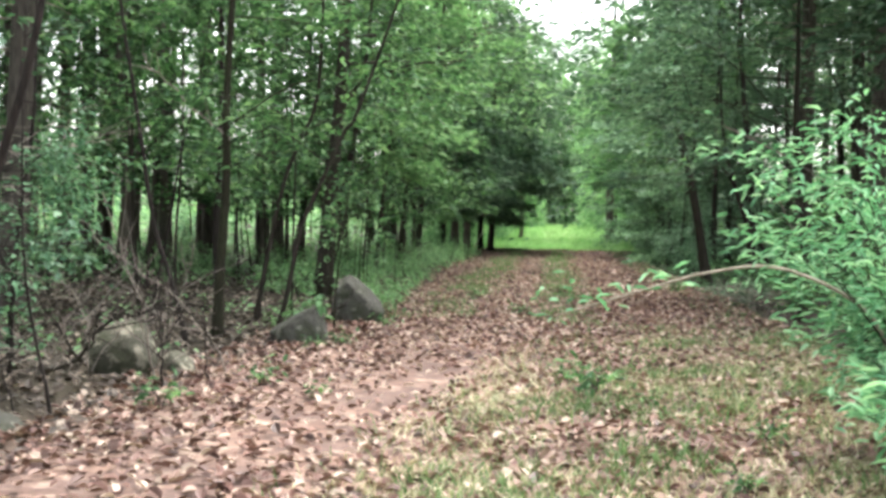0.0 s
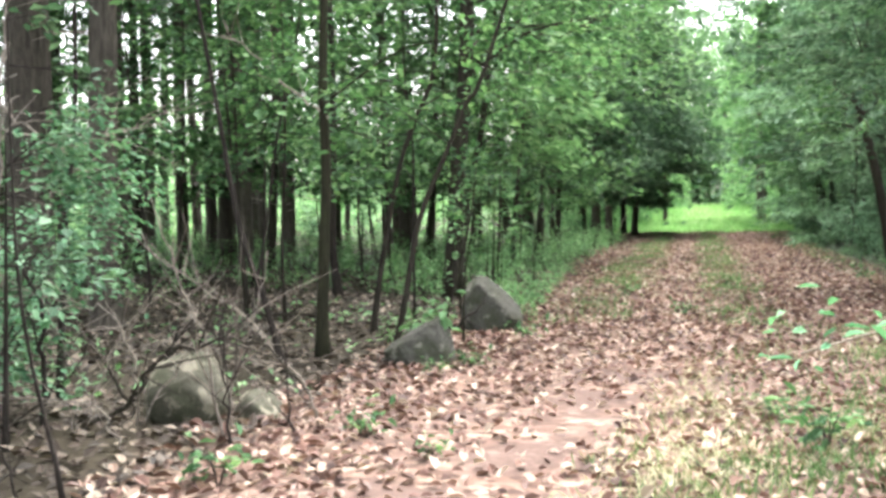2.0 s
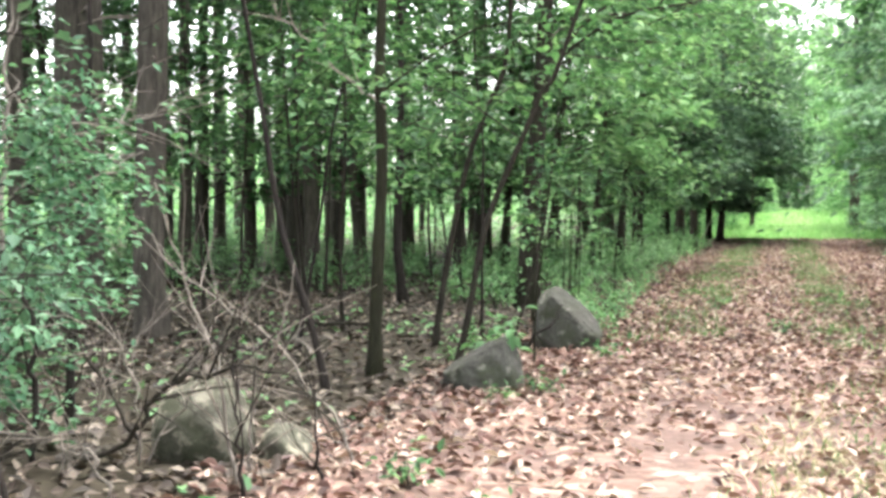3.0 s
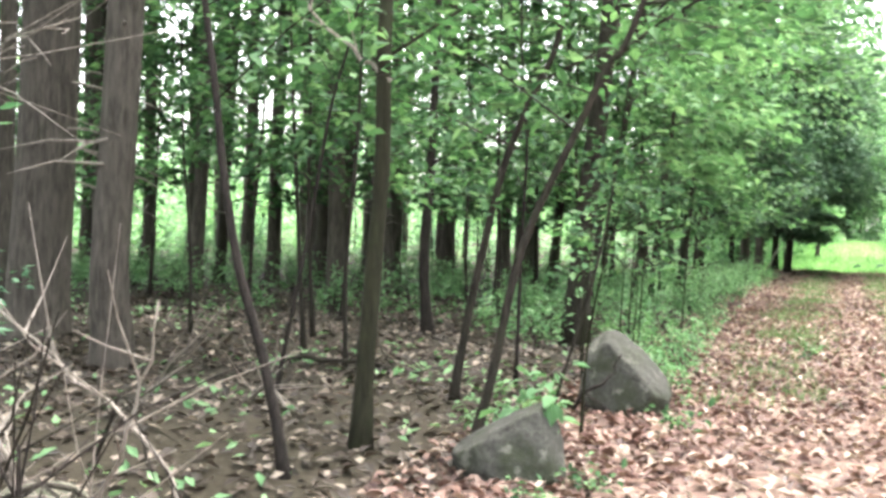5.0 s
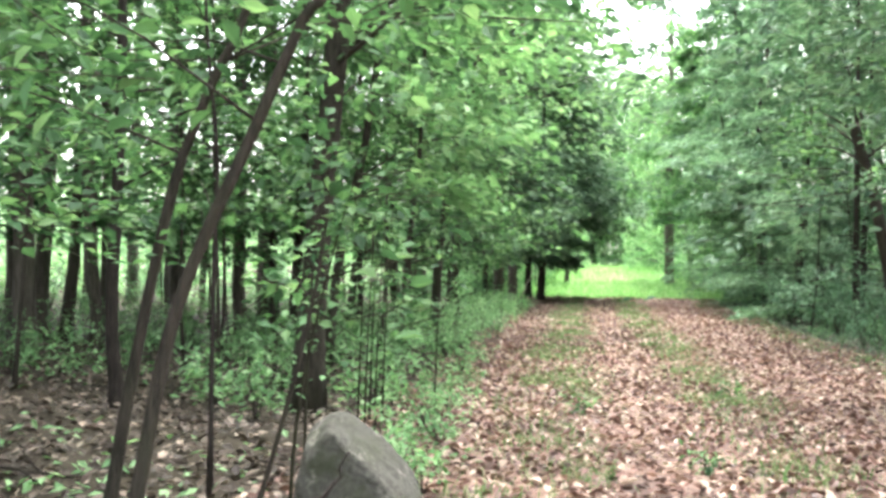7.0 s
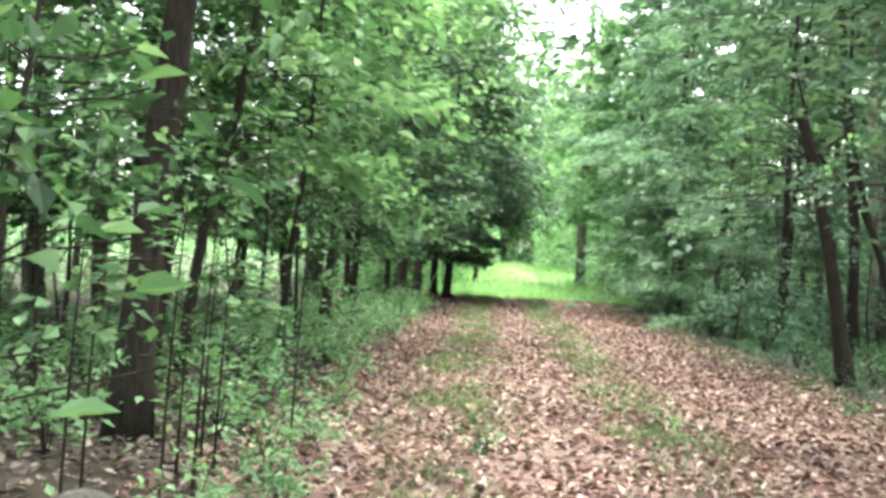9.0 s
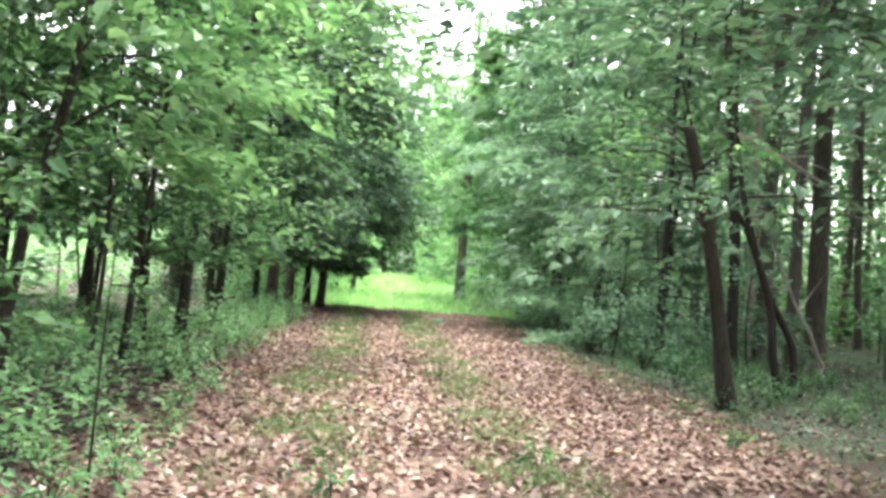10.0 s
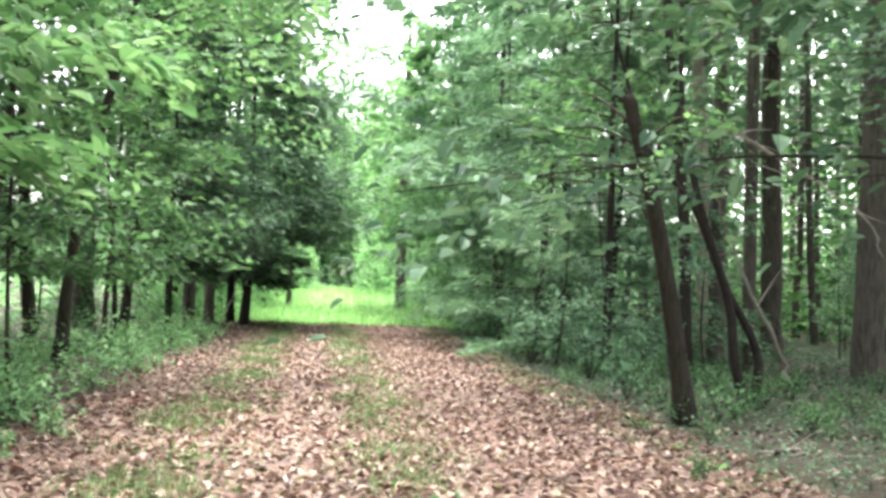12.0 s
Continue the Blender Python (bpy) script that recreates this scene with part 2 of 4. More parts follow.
# ---- trees ----
def broad_tree(trunk, radius, top, limb_from, limbs, reach, count, size, label, mats=(M_BARK, M_LEAF), seed=1, name="tree", group="", full=False, up=0.35, top_share=0.15, toward=None, taper=0.85, stray=0.35):
    """A broadleaved tree: trunk through the given points, carried on to the height top; limbs with flat sprays of leaves."""
    r = np.random.default_rng(seed)
    base = Vector(trunk[0])
    pts = [Vector(p) - base for p in trunk]
    last, d = pts[-1], (pts[-1] - pts[-2]).normalized()
    d = (d + Vector((0, 0, 1.0))).normalized()
    h = last.z
    while top - h > 0.8:
        step = min(2.2, top - h)
        last = last + d * step + Vector((r.normal(0, 0.1), r.normal(0, 0.1), 0))
        pts.append(last)
        h = last.z
    line = smooth_line(pts, 4)
    H = line[-1].z
    rad = [radius * (1.0 + 0.55 * math.exp(-max(p.z, 0) / (2.2 * radius + 0.05))) * max(0.16, 1 - taper * max(p.z, 0) / H) for p in line]
    line[0] = line[0] - Vector((0, 0, 0.12))
    tree = thing(name, base, label, "tree", group)
    v, f = tube(line, rad, 9 if radius > 0.05 else 6, 0.14, seed)
    part("trunk", mesh_of("trunk", v, f, mats[0], True), tree)
    cents, outs, twigs = [], [], []
    per = max(4, int(count * (1 - top_share) / max(limbs, 1)))
    for i in range(limbs):
        z = limb_from + (H - limb_from) * ((i + r.random()) / limbs) ** 1.15
        k = min(range(len(line)), key=lambda j: abs(line[j].z - z))
        p0, a = line[k], r.random() * 2 * math.pi if toward is None or r.random() < stray else toward + r.normal(0, 0.6 if stray else 0.22)
        ln = reach * (0.55 + 0.6 * r.random()) * (1.0 - 0.45 * (z - limb_from) / max(H - limb_from, 0.1))
        dr = Vector((math.cos(a), math.sin(a), up + 0.25 * r.normal()))
        p1 = p0 + dr * ln * 0.5 + Vector((0, 0, 0.05 * ln))
        p2 = p0 + Vector((dr.x, dr.y, dr.z * 0.7)) * ln
        q = max(0.005, rad[k] * 0.28)
        stem = tube(smooth_line([p0, p1, p2], 3), [q * (1 - 0.13 * j) for j in range(7)], 5)
        if group:
            twigs.append(stem)
        else:
            part("limb", mesh_of("limb", *stem, mats[0], True), tree)
        subs = 3
        for s in range(subs):
            f0 = 0.3 + 0.6 * s / subs
            st = p0.lerp(p2, f0)
            aa = a + (r.random() - 0.5) * 2.2
            sl = ln * (0.35 + 0.3 * r.random())
            sd = (math.cos(aa), math.sin(aa), 0.1 + 0.15 * r.normal())
            twigs.append(tube([st, st + Vector(sd) * sl], [q * 0.35, 0.003], 4))
            cc = spray(st, sd, sl * 1.15, per // (subs + 1), r, 0.45, 0.05 + 0.03 * ln)
            cents.append(cc)
            outs.append(np.tile(np.array(sd), (len(cc), 1)))
        cc = spray(p0.lerp(p2, 0.35), dr, ln * 0.8, per // (subs + 1), r, 0.4, 0.05 + 0.03 * ln)
        cents.append(cc)
        outs.append(np.tile(np.array(dr), (len(cc), 1)))
    if top_share > 0:
        k = int(count * top_share)
        cc = np.array(line[-1]) + r.normal(0, 1, (k, 3)) * (reach * 0.4, reach * 0.4, 0.1 * H)
        cents.append(cc)
        outs.append(r.normal(0, 1, (k, 3)))
    if twigs:
        v, f = joined(twigs)
        tagged(part("branchwork", mesh_of("branchwork", v, f, mats[0]), tree), kind="stuff")
    if cents:
        v, f = leaves(np.concatenate(cents), size, 0.6, 0.4, r, 0.2, full, np.concatenate(outs))
        part("crown", mesh_of("crown", v, f, mats[1]), tree)
    return tree


def pine_tree(at, radius, height, label, lean=(0, 0), seed=1, crown_from=8.0, count=1300, mat=None, stubs=10, group="", bark=None):
    """A tall conifer: straight bole with dead stubs, whorls of drooping needle sprays high up."""
    r = np.random.default_rng(seed)
    tree = thing("pine_tree", at, label, "tree", group)
    pts = [Vector((lean[0] * z, lean[1] * z, z)) + Vector((r.normal(0, 0.03), r.normal(0, 0.03), 0)) for z in (-0.15, 0.25, 1, 3, 6, 9, 13, height)]
    rad = [radius * k for k in (1.35, 1.12, 1.0, 0.95, 0.87, 0.75, 0.5, 0.08)]
    line = smooth_line(pts, 2)
    v, f = tube(line, [float(np.interp(i, np.arange(8) * 2, rad)) for i in range(len(line))], 10, 0.12, seed)
    part("trunk", mesh_of("trunk", v, f, bark or M_PINE, True), tree)
    tw, cents, outs = [], [], []
    for i in range(stubs):
        z, a = 1.6 + (crown_from) * r.random(), r.random() * 6.28
        p0 = Vector((lean[0] * z, lean[1] * z, z))
        ln = 0.5 + 1.4 * r.random()
        d = Vector((math.cos(a), math.sin(a), -0.12 + 0.2 * r.normal()))
        tw.append(tube([p0, p0 + d * ln * 0.6, p0 + d * ln + Vector((0, 0, -0.1 * ln))], [0.022, 0.013, 0.004], 4))
    whorls = 26
    for i in range(whorls):
        u = (i + 0.5) / whorls
        z = crown_from + (height - crown_from) * u
        a = r.random() * 6.28
        p0 = Vector((lean[0] * z, lean[1] * z, z))
        ln = (0.9 + 2.6 * (1 - u) ** 0.8) * (0.7 + 0.5 * r.random())
        d = Vector((math.cos(a), math.sin(a), 0.12))
        tw.append(tube([p0, p0 + d * ln], [0.03, 0.006], 4))
        cc = spray(p0 + d * ln * 0.15, d, ln, count // whorls, r, 0.45, 0.14)
        cents.append(cc)
        outs.append(np.tile(np.array(d), (len(cc), 1)))
    v, f = joined(tw)
    tagged(part("branchwork", mesh_of("branchwork", v, f, M_DEAD), tree), kind="stuff")
    v, f = leaves(np.concatenate(cents), 0.56, 0.34, 0.5, r, 0.3, False, np.concatenate(outs))
    part("crown", mesh_of("crown", v, f, mat or M_NEEDLE), tree)
    return tree


def hemlock_tree(at, radius, height, reach, count, label, seed=1, low=0.6, size=0.16, mat=None, group="", toward=None, skirt=0.0):
    """A shade conifer with feathery flat boughs nearly down to the ground."""
    r = np.random.default_rng(seed)
    tree = thing("hemlock_tree", at, label, "tree", group)
    pts = [Vector((r.normal(0, 0.04) if z > 0 else 0, r.normal(0, 0.04) if z > 0 else 0, z)) for z in np.linspace(-0.12, height, 7)]
    line = smooth_line(pts, 2)
    v, f = tube(line, [radius * (1.25 if i == 0 else 1) * max(0.1, 1 - i / len(line)) for i in range(len(line))], 8, 0.1, seed)
    part("trunk", mesh_of("trunk", v, f, M_DARK, True), tree)
    tw, cents, outs = [], [], []
    n = 75 if skirt else 34
    for i in range(n):
        u = ((i + r.random()) / n) ** (1.5 if skirt else 1.0)
        z = low + (height - low) * u
        a = r.random() * 6.28 if toward is None or r.random() < 0.4 else toward + r.normal(0, 0.7)
        ln = reach * (1 - 0.75 * u) * (0.6 + 0.5 * r.random())
        if skirt:
            ln *= min(1.0, 0.3 + 0.7 * (z - low) / skirt)
        d = Vector((math.cos(a), math.sin(a), 0.05 - 0.12 * r.random()))
        p0 = Vector((0, 0, z))
        tw.append(tube([p0, p0 + d * ln * 0.5, p0 + d * ln + Vector((0, 0, -0.08 * ln))], [0.02, 0.012, 0.003], 4))
        k = int(count / n * (0.5 + (1 - u)))
        cc = spray(p0 + d * ln * 0.2, d, ln * 0.9, k, r, 0.5, 0.16 if skirt else 0.09)
        cents.append(cc)
        outs.append(np.tile(np.array(d), (len(cc), 1)))
    v, f = joined(tw)
    tagged(part("branchwork", mesh_of("branchwork", v, f, M_DARK), tree), kind="stuff")
    v, f = leaves(np.concatenate(cents), size, 0.42, 0.35, r, 0.25, False, np.concatenate(outs))
    part("crown", mesh_of("crown", v, f, mat or M_MIST), tree)
    return tree


def shrub(at, height, radius, stems, count, size, label, mat=None, seed=1, name="shrub", group="", aspect=0.5, full=False):
    """Several thin stems from one root with leaves along their upper halves."""
    r = np.random.default_rng(seed)
    bush = thing(name, at, label, "shrub", group)
    tw, cents, outs = [], [], []
    for i in range(stems):
        a, h = r.random() * 6.28, height * (0.6 + 0.5 * r.random())
        d = Vector((math.cos(a), math.sin(a), 0)) * radius * (0.3 + 0.8 * r.random())
        line = smooth_line([Vector((0, 0, -0.05)), Vector((d.x * 0.3, d.y * 0.3, h * 0.5)), Vector((d.x, d.y, h))], 3)
        tw.append(tube(line, list(np.linspace(0.006 + 0.004 * height, 0.002, len(line))), 4))
        for s in range(5):
            p = line[2 + s % (len(line) - 2)]
            aa = r.random() * 6.28
            sd = (math.cos(aa), math.sin(aa), 0.35 * r.random())
            ln = radius * (0.35 + 0.4 * r.random())
            if height > 0.7 or s < 2:
                tw.append(tube([p, p + Vector(sd) * ln], [0.003, 0.0015], 3))
            cc = spray(p, sd, ln * 1.1, max(2, count // stems // 5), r, 0.35, 0.03 * height + 0.02)
            cents.append(cc)
            outs.append(np.tile(np.array(sd), (len(cc), 1)))
    v, f = joined(tw)
    tagged(part("stemwork", mesh_of("stemwork", v, f, M_BARK), bush), kind="stuff")
    v, f = leaves(np.concatenate(cents), size, aspect, 0.4, r, 0.1, full, np.concatenate(outs))
    part("foliage", mesh_of("foliage", v, f, mat or M_LEAF), bush)
    return bush


def scatter(ob, places, seed, low=0.8, high=1.2, tilt=4):
    r = np.random.default_rng(seed)
    for x, y in places:
        k = low + (high - low) * r.random()
        copy_thing(ob, pose(x, y, ground_z(x, y), r.normal(0, tilt), r.normal(0, tilt), 360 * r.random()) @ Matrix.Diagonal((k, k, k * (0.9 + 0.2 * r.random()), 1)))


# ---- ground ----
def ground_z(x, y):
    """Height of the ground: level trail, a ride that climbs a little beyond, shallow ruts, a low lip where the leaves end, small humps in the wood."""
    z = 0.05 * noise.noise(Vector((x * 0.35, y * 0.35, 0.2))) * min(1.0, max(0.0, abs(x) - 2.6) / 2) * 3
    z += 0.015 * noise.noise(Vector((x * 1.3, y * 1.3, 4.0)))
    z -= 0.03 * (math.exp(-((x + 1.0) ** 2) / 0.2) + math.exp(-((x - 1.0) ** 2) / 0.2))
    z += 0.2 * math.exp(-((y - 51.0) ** 2) / 2.0) * (1 if abs(x) < 6 else 0.3)
    u = min(1.0, max(0.0, (y - 56.0) / 50.0))
    z += 1.1 * u * u * (3 - 2 * u)
    return z


def build_ground():
    xs = np.concatenate([-np.geomspace(900, 14, 22), np.arange(-13.5, 13.6, 0.3), np.geomspace(14, 900, 22)])
    ys = np.concatenate([-np.geomspace(500, 5, 14), np.arange(-4.5, 60, 0.3), np.geomspace(60.5, 1500, 34)])
    verts = [(float(x), float(y), ground_z(x, y) if abs(x) < 40 and -30 < y < 200 else 1.1 * min(1.0, max(0.0, (y - 56.0) / 50.0))) for y in ys for x in xs]
    w = len(xs)
    faces = [(j * w + i, j * w + i + 1, (j + 1) * w + i + 1, (j + 1) * w + i) for j in range(len(ys) - 1) for i in range(w - 1)]
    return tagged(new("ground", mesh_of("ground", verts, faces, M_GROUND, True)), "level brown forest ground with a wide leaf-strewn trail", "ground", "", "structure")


build_ground()


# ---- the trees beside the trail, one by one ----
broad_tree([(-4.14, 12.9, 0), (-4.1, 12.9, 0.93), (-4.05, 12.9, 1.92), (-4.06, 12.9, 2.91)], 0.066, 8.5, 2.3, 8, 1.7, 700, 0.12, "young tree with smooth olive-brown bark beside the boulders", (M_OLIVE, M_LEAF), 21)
broad_tree([(-4.2, 12.0, 0), (-4.36, 12.0, 0.63), (-4.57, 12.0, 1.24), (-4.69, 12.0, 1.8), (-4.77, 12.0, 2.33), (-4.85, 12.0, 2.77)], 0.034, 6.0, 2.0, 7, 1.4, 450, 0.11, "crooked dark young stem leaning back over the leaf litter", (M_DARK, M_LEAF), 22)
broad_tree([(-5.5, 14.2, 0), (-5.38, 14.2, 0.69), (-5.25, 14.2, 1.35), (-5.08, 14.2, 2.41), (-4.87, 14.2, 3.22)], 0.022, 5.5, 1.8, 8, 1.3, 600, 0.11, "thin straight dark sapling stem", (M_DARK, M_LEAF), 23)
broad_tree([(-3.52, 13.4, 0), (-3.39, 13.4, 0.54), (-3.22, 13.4, 1.38), (-2.88, 13.4, 2.16), (-2.69, 13.4, 2.59), (-2.5, 13.4, 2.92)], 0.038, 6.5, 1.9, 8, 1.3, 420, 0.12, "slender brown tree leaning out towards the trail", (M_BARK, M_LEAF), 24, full=True)
broad_tree([(-3.28, 14.5, 0), (-3.06, 14.5, 0.78), (-2.94, 14.5, 1.26), (-2.85, 14.5, 1.78)], 0.018, 3.2, 1.3, 5, 0.8, 260, 0.1, "thin leaning sapling beside a pointed boulder", (M_BARK, M_LEAF), 25)
broad_tree([(-4.25, 15.0, 0), (-4.07, 15.0, 1.06), (-3.86, 15.0, 2.02), (-3.65, 15.0, 2.58), (-3.4, 15.0, 3.29)], 0.042, 7.0, 1.9, 10, 2.0, 1000, 0.12, "leaning grey-brown young tree with layered leaves", (M_BARK, M_LEAF), 26)
broad_tree([(-3.98, 16.0, 0), (-3.97, 16.0, 1.59), (-3.96, 16.0, 2.32), (-4.06, 16.0, 3.53)], 0.02, 6.0, 1.7, 9, 1.5, 700, 0.11, "thin upright dark sapling", (M_DARK, M_LEAF), 27)
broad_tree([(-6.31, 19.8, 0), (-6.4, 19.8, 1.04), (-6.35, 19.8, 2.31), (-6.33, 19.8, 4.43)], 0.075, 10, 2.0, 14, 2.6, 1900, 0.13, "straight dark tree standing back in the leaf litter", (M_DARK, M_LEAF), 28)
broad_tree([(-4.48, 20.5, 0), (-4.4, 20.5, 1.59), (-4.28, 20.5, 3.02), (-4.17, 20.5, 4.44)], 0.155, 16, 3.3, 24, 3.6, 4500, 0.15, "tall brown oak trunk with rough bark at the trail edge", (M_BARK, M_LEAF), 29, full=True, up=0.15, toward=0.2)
broad_tree([(3.77, 27.9, 0), (3.6, 27.9, 1.02), (3.35, 27.9, 2.38), (3.04, 27.9, 3.57), (2.93, 27.9, 3.95)], 0.12, 4.0, 2.9, 8, 2.2, 700, 0.13, "leaning brown tree beside the trail with a broken top", (M_BARK, M_LEAF), 30, up=0.25, top_share=0.0, taper=0.3)
broad_tree([(5.6, 30.3, 0), (5.61, 30.3, 0.8), (5.09, 30.3, 1.76), (4.64, 30.3, 2.81), (4.08, 30.3, 3.44), (3.77, 30.3, 3.99)], 0.075, 6.0, 3.6, 7, 1.8, 450, 0.12, "crooked dark stem bent towards the trail", (M_DARK, M_LEAF), 31)
broad_tree([(5.4, 30.1, 0), (5.21, 30.1, 0.64), (5.11, 30.1, 1.44), (4.74, 30.1, 2.55), (4.51, 30.1, 3.35), (4.36, 30.1, 4.24), (4.3, 30.1, 5.13)], 0.08, 8.0, 4.2, 9, 2.0, 700, 0.12, "crooked dark twin stem rising beside its neighbour", (M_DARK, M_LEAF), 32)
broad_tree([(7.09, 27.0, 0), (7.1, 27.0, 1.85), (7.12, 27.0, 3.2), (6.9, 27.0, 4.23), (6.34, 27.0, 5.54)], 0.045, 7.0, 4.4, 7, 1.6, 500, 0.12, "thin dark stem bending over in the wood", (M_DARK, M_COOL), 34)
broad_tree([(-3.14, 50.0, 0), (-3.04, 50.0, 1.85), (-3.05, 50.0, 5.09), (-3.07, 50.0, 6.9)], 0.15, 12, 3.0, 4, 1.5, 300, 0.2, "dark trunk where the leaf litter ends", (M_DARK, M_COOL), 33)

pine_tree((9.3, 42.5, 0), 0.2, 20, "tall tree with pale flaking bark", (-0.05, 0), 41, 8, 2000, None, 4, "", M_PALE)
pine_tree((9.8, 35.0, 0), 0.3, 21, "stout grey-brown pine trunk standing in low green plants", (0.01, 0), 42, 9)
pine_tree((11.75, 44.0, 0), 0.3, 22, "stout dark pine trunk", (-0.03, 0), 43, 9)
pine_tree((8.6, 40.0, 0), 0.2, 20, "dark pine trunk behind crooked stems", (0.0, 0), 44, 8)
pine_tree((-10.07, 16.7, 0), 0.36, 20, "stout rough-barked pine with dead lower twigs", (0.02, 0), 45, 7, 1300, None, 26)
pine_tree((-8.1, 15.5, 0), 0.2, 18, "rough-barked pine with dead lower twigs", (0.02, 0), 46, 7, 1300, None, 22)
pine_tree((-4.38, 46.5, 0), 0.18, 18, "dark pine trunk near the end of the leaf litter", (0, 0), 47, 7)
pine_tree((-7.0, 45.0, 0), 0.3, 20, "stout dark pine trunk", (-0.03, 0), 48, 9)
pine_tree((-4.1, 48.6, 0), 0.16, 17, "grey pine trunk near the end of the leaf litter", (0.01, 0), 49, 7)
pine_tree((-2.5, 73, 0.28), 0.14, 14, "slim dark trunk on the grassy ride", (0, 0), 50, 5)
pine_tree((3.35, 72, 0.26), 0.28, 20, "stout trunk beside the grassy ride", (0, 0), 51, 7)

# shade conifers hanging over the trail
hemlock_tree((-3.6, 50.6, 0), 0.14, 12, 5.4, 19000, "dark shade conifer arching over the trail", 61, 1.7, 0.26, M_COOL, "", 0.0, 2.6)
hemlock_tree((-4.7, 44.5, 0), 0.11, 9.5, 3.4, 9000, "dark shade conifer among pine trunks", 64, 1.9, 0.22, M_COOL, "", 0.0, 1.5)
hem = hemlock_tree((5.2, 37.0, 0), 0.1, 11, 3.0, 7500, "feathery grey-green conifer with boughs to the ground", 62, 0.5, 0.17, None, "shade conifers")
scatter(hem, [(4.6, 42), (5.6, 46.5), (6.8, 51), (6.2, 40.5), (8.2, 48), (7.6, 56), (6.5, 62)], 63, 0.9, 1.3)


# ---- the wood ----
r0 = np.random.default_rng(5)


def spots(n, x0, x1, y0, y1, gap, taken):
    out = []
    for _ in range(n * 20):
        if len(out) == n:
            break
        p = (x0 + (x1 - x0) * r0.random(), y0 + (y1 - y0) * r0.random())
        if all((p[0] - q[0]) ** 2 + (p[1] - q[1]) ** 2 > gap * gap for q in taken):
            out.append(p)
            taken.append(p)
    return out


taken = [(-10.07, 16.7), (-8.1, 15.5), (9.3, 42.5), (9.8, 35), (11.75, 44), (8.6, 40), (-4.4, 46.5), (-7, 45), (-4.4, 20.5), (-6.3, 19.8), (5.4, 30.2), (3.8, 27.9)]
pine_a = pine_tree((-15.0, 33.3, 0), 0.18, 21, "tall straight pine in the wood", (0.01, 0), 71, 8, 1000, None, 14, "pines of the wood")
pine_b = pine_tree((-12.4, 36.7, 0), 0.135, 19, "slim straight pine in the wood", (-0.01, 0.01), 72, 7, 850, None, 12, "pines of the wood")
scatter(pine_a, [(-18.2, 30.3)] + spots(16, -24, -8.5, 24, 46, 2.4, taken) + spots(34, 9, 45, 30, 95, 2.6, taken) + spots(4, 6.5, 12, 60, 85, 3, taken), 73, 0.8, 1.15, 1)
scatter(pine_b, spots(15, -23, -8, 24, 44, 1.8, taken) + spots(30, 8, 38, 34, 85, 2.0, taken) + spots(6, -12, -5.5, 55, 85, 2.5, taken) + spots(10, -40, -14, 8, 24, 2.5, taken) + spots(6, 15, 32, 4, 28, 2.5, taken), 74, 0.75, 1.15, 1)

oak = broad_tree([(-7.5, 31, 0), (-7.4, 31, 2), (-7.3, 31.1, 5)], 0.12, 15, 2.2, 30, 3.9, 4200, 0.27, "leafy forest tree with layered boughs", (M_BARK, M_LEAF), 75, "tree", "leafy trees of the wood")
scatter(oak, [(-6.5, 38), (-10.5, 27), (-14, 27), (-19, 29), (-12, 32), (-6.2, 56), (-7.5, 64), (-16, 24), (-8.5, 70), (-9, 80)], 76, 0.8, 1.25, 2)
oak_b = broad_tree([(7.6, 21, 0), (7.6, 21, 2), (7.5, 21.1, 5)], 0.12, 15, 4.6, 28, 3.7, 3900, 0.25, "dark grey-green forest tree with layered boughs", (M_DARK, M_COOL), 84, "tree", "leafy trees of the wood")
scatter(oak_b, [(14, 33), (13, 52), (9, 28), (12, 66), (18, 44), (7.5, 62), (7.6, 72), (10.5, 80), (13, 24)], 85, 0.8, 1.25, 2)

sap = broad_tree([(-5.4, 24.2, 0), (-5.35, 24.2, 1.2), (-5.3, 24.3, 2.6)], 0.028, 5.6, 1.8, 14, 1.6, 1300, 0.14, "leafy understorey sapling with flat sprays", (M_BARK, M_LEAF), 77, "sapling", "understorey saplings")
scatter(sap, [(-6.0, 16.6), (-7.0, 17.6), (-7.6, 19), (-8.8, 18), (-6.2, 22.6), (-5.2, 23.5), (-5.0, 27.5), (-5.0, 31), (-7, 34.5), (-6.9, 40), (-5.6, 41.5), (-4.6, 43.5), (-7.2, 24), (-8.4, 21.5), (-7.9, 27.5), (-4.9, 57), (-5, 61), (-4.6, 68), (-5.0, 76), (5, 58), (5.2, 66), (5.2, 75), (-4.3, 55), (4.4, 55.5), (-3.9, 64), (4.2, 62), (4.4, 70), (-4.8, 80)] + spots(24, -24, -7.5, 22, 50, 1.8, taken), 78, 0.75, 1.35, 3)
sap_b = broad_tree([(6.2, 34, 0), (6.1, 34, 1.0), (6.2, 34.1, 2.4)], 0.022, 4.2, 0.5, 12, 1.2, 1200, 0.1, "grey-green leafy understorey sapling", (M_DARK, M_MIST), 79, "sapling", "understorey saplings")
scatter(sap_b, [(3.9, 36), (4.4, 39.5), (4.0, 43.5), (4.5, 47), (4.2, 50.5), (5.4, 53), (5.2, 37.5), (5.8, 44), (7, 46)] + spots(9, 8, 20, 42, 60, 1.5, taken), 80, 0.75, 1.3, 3)

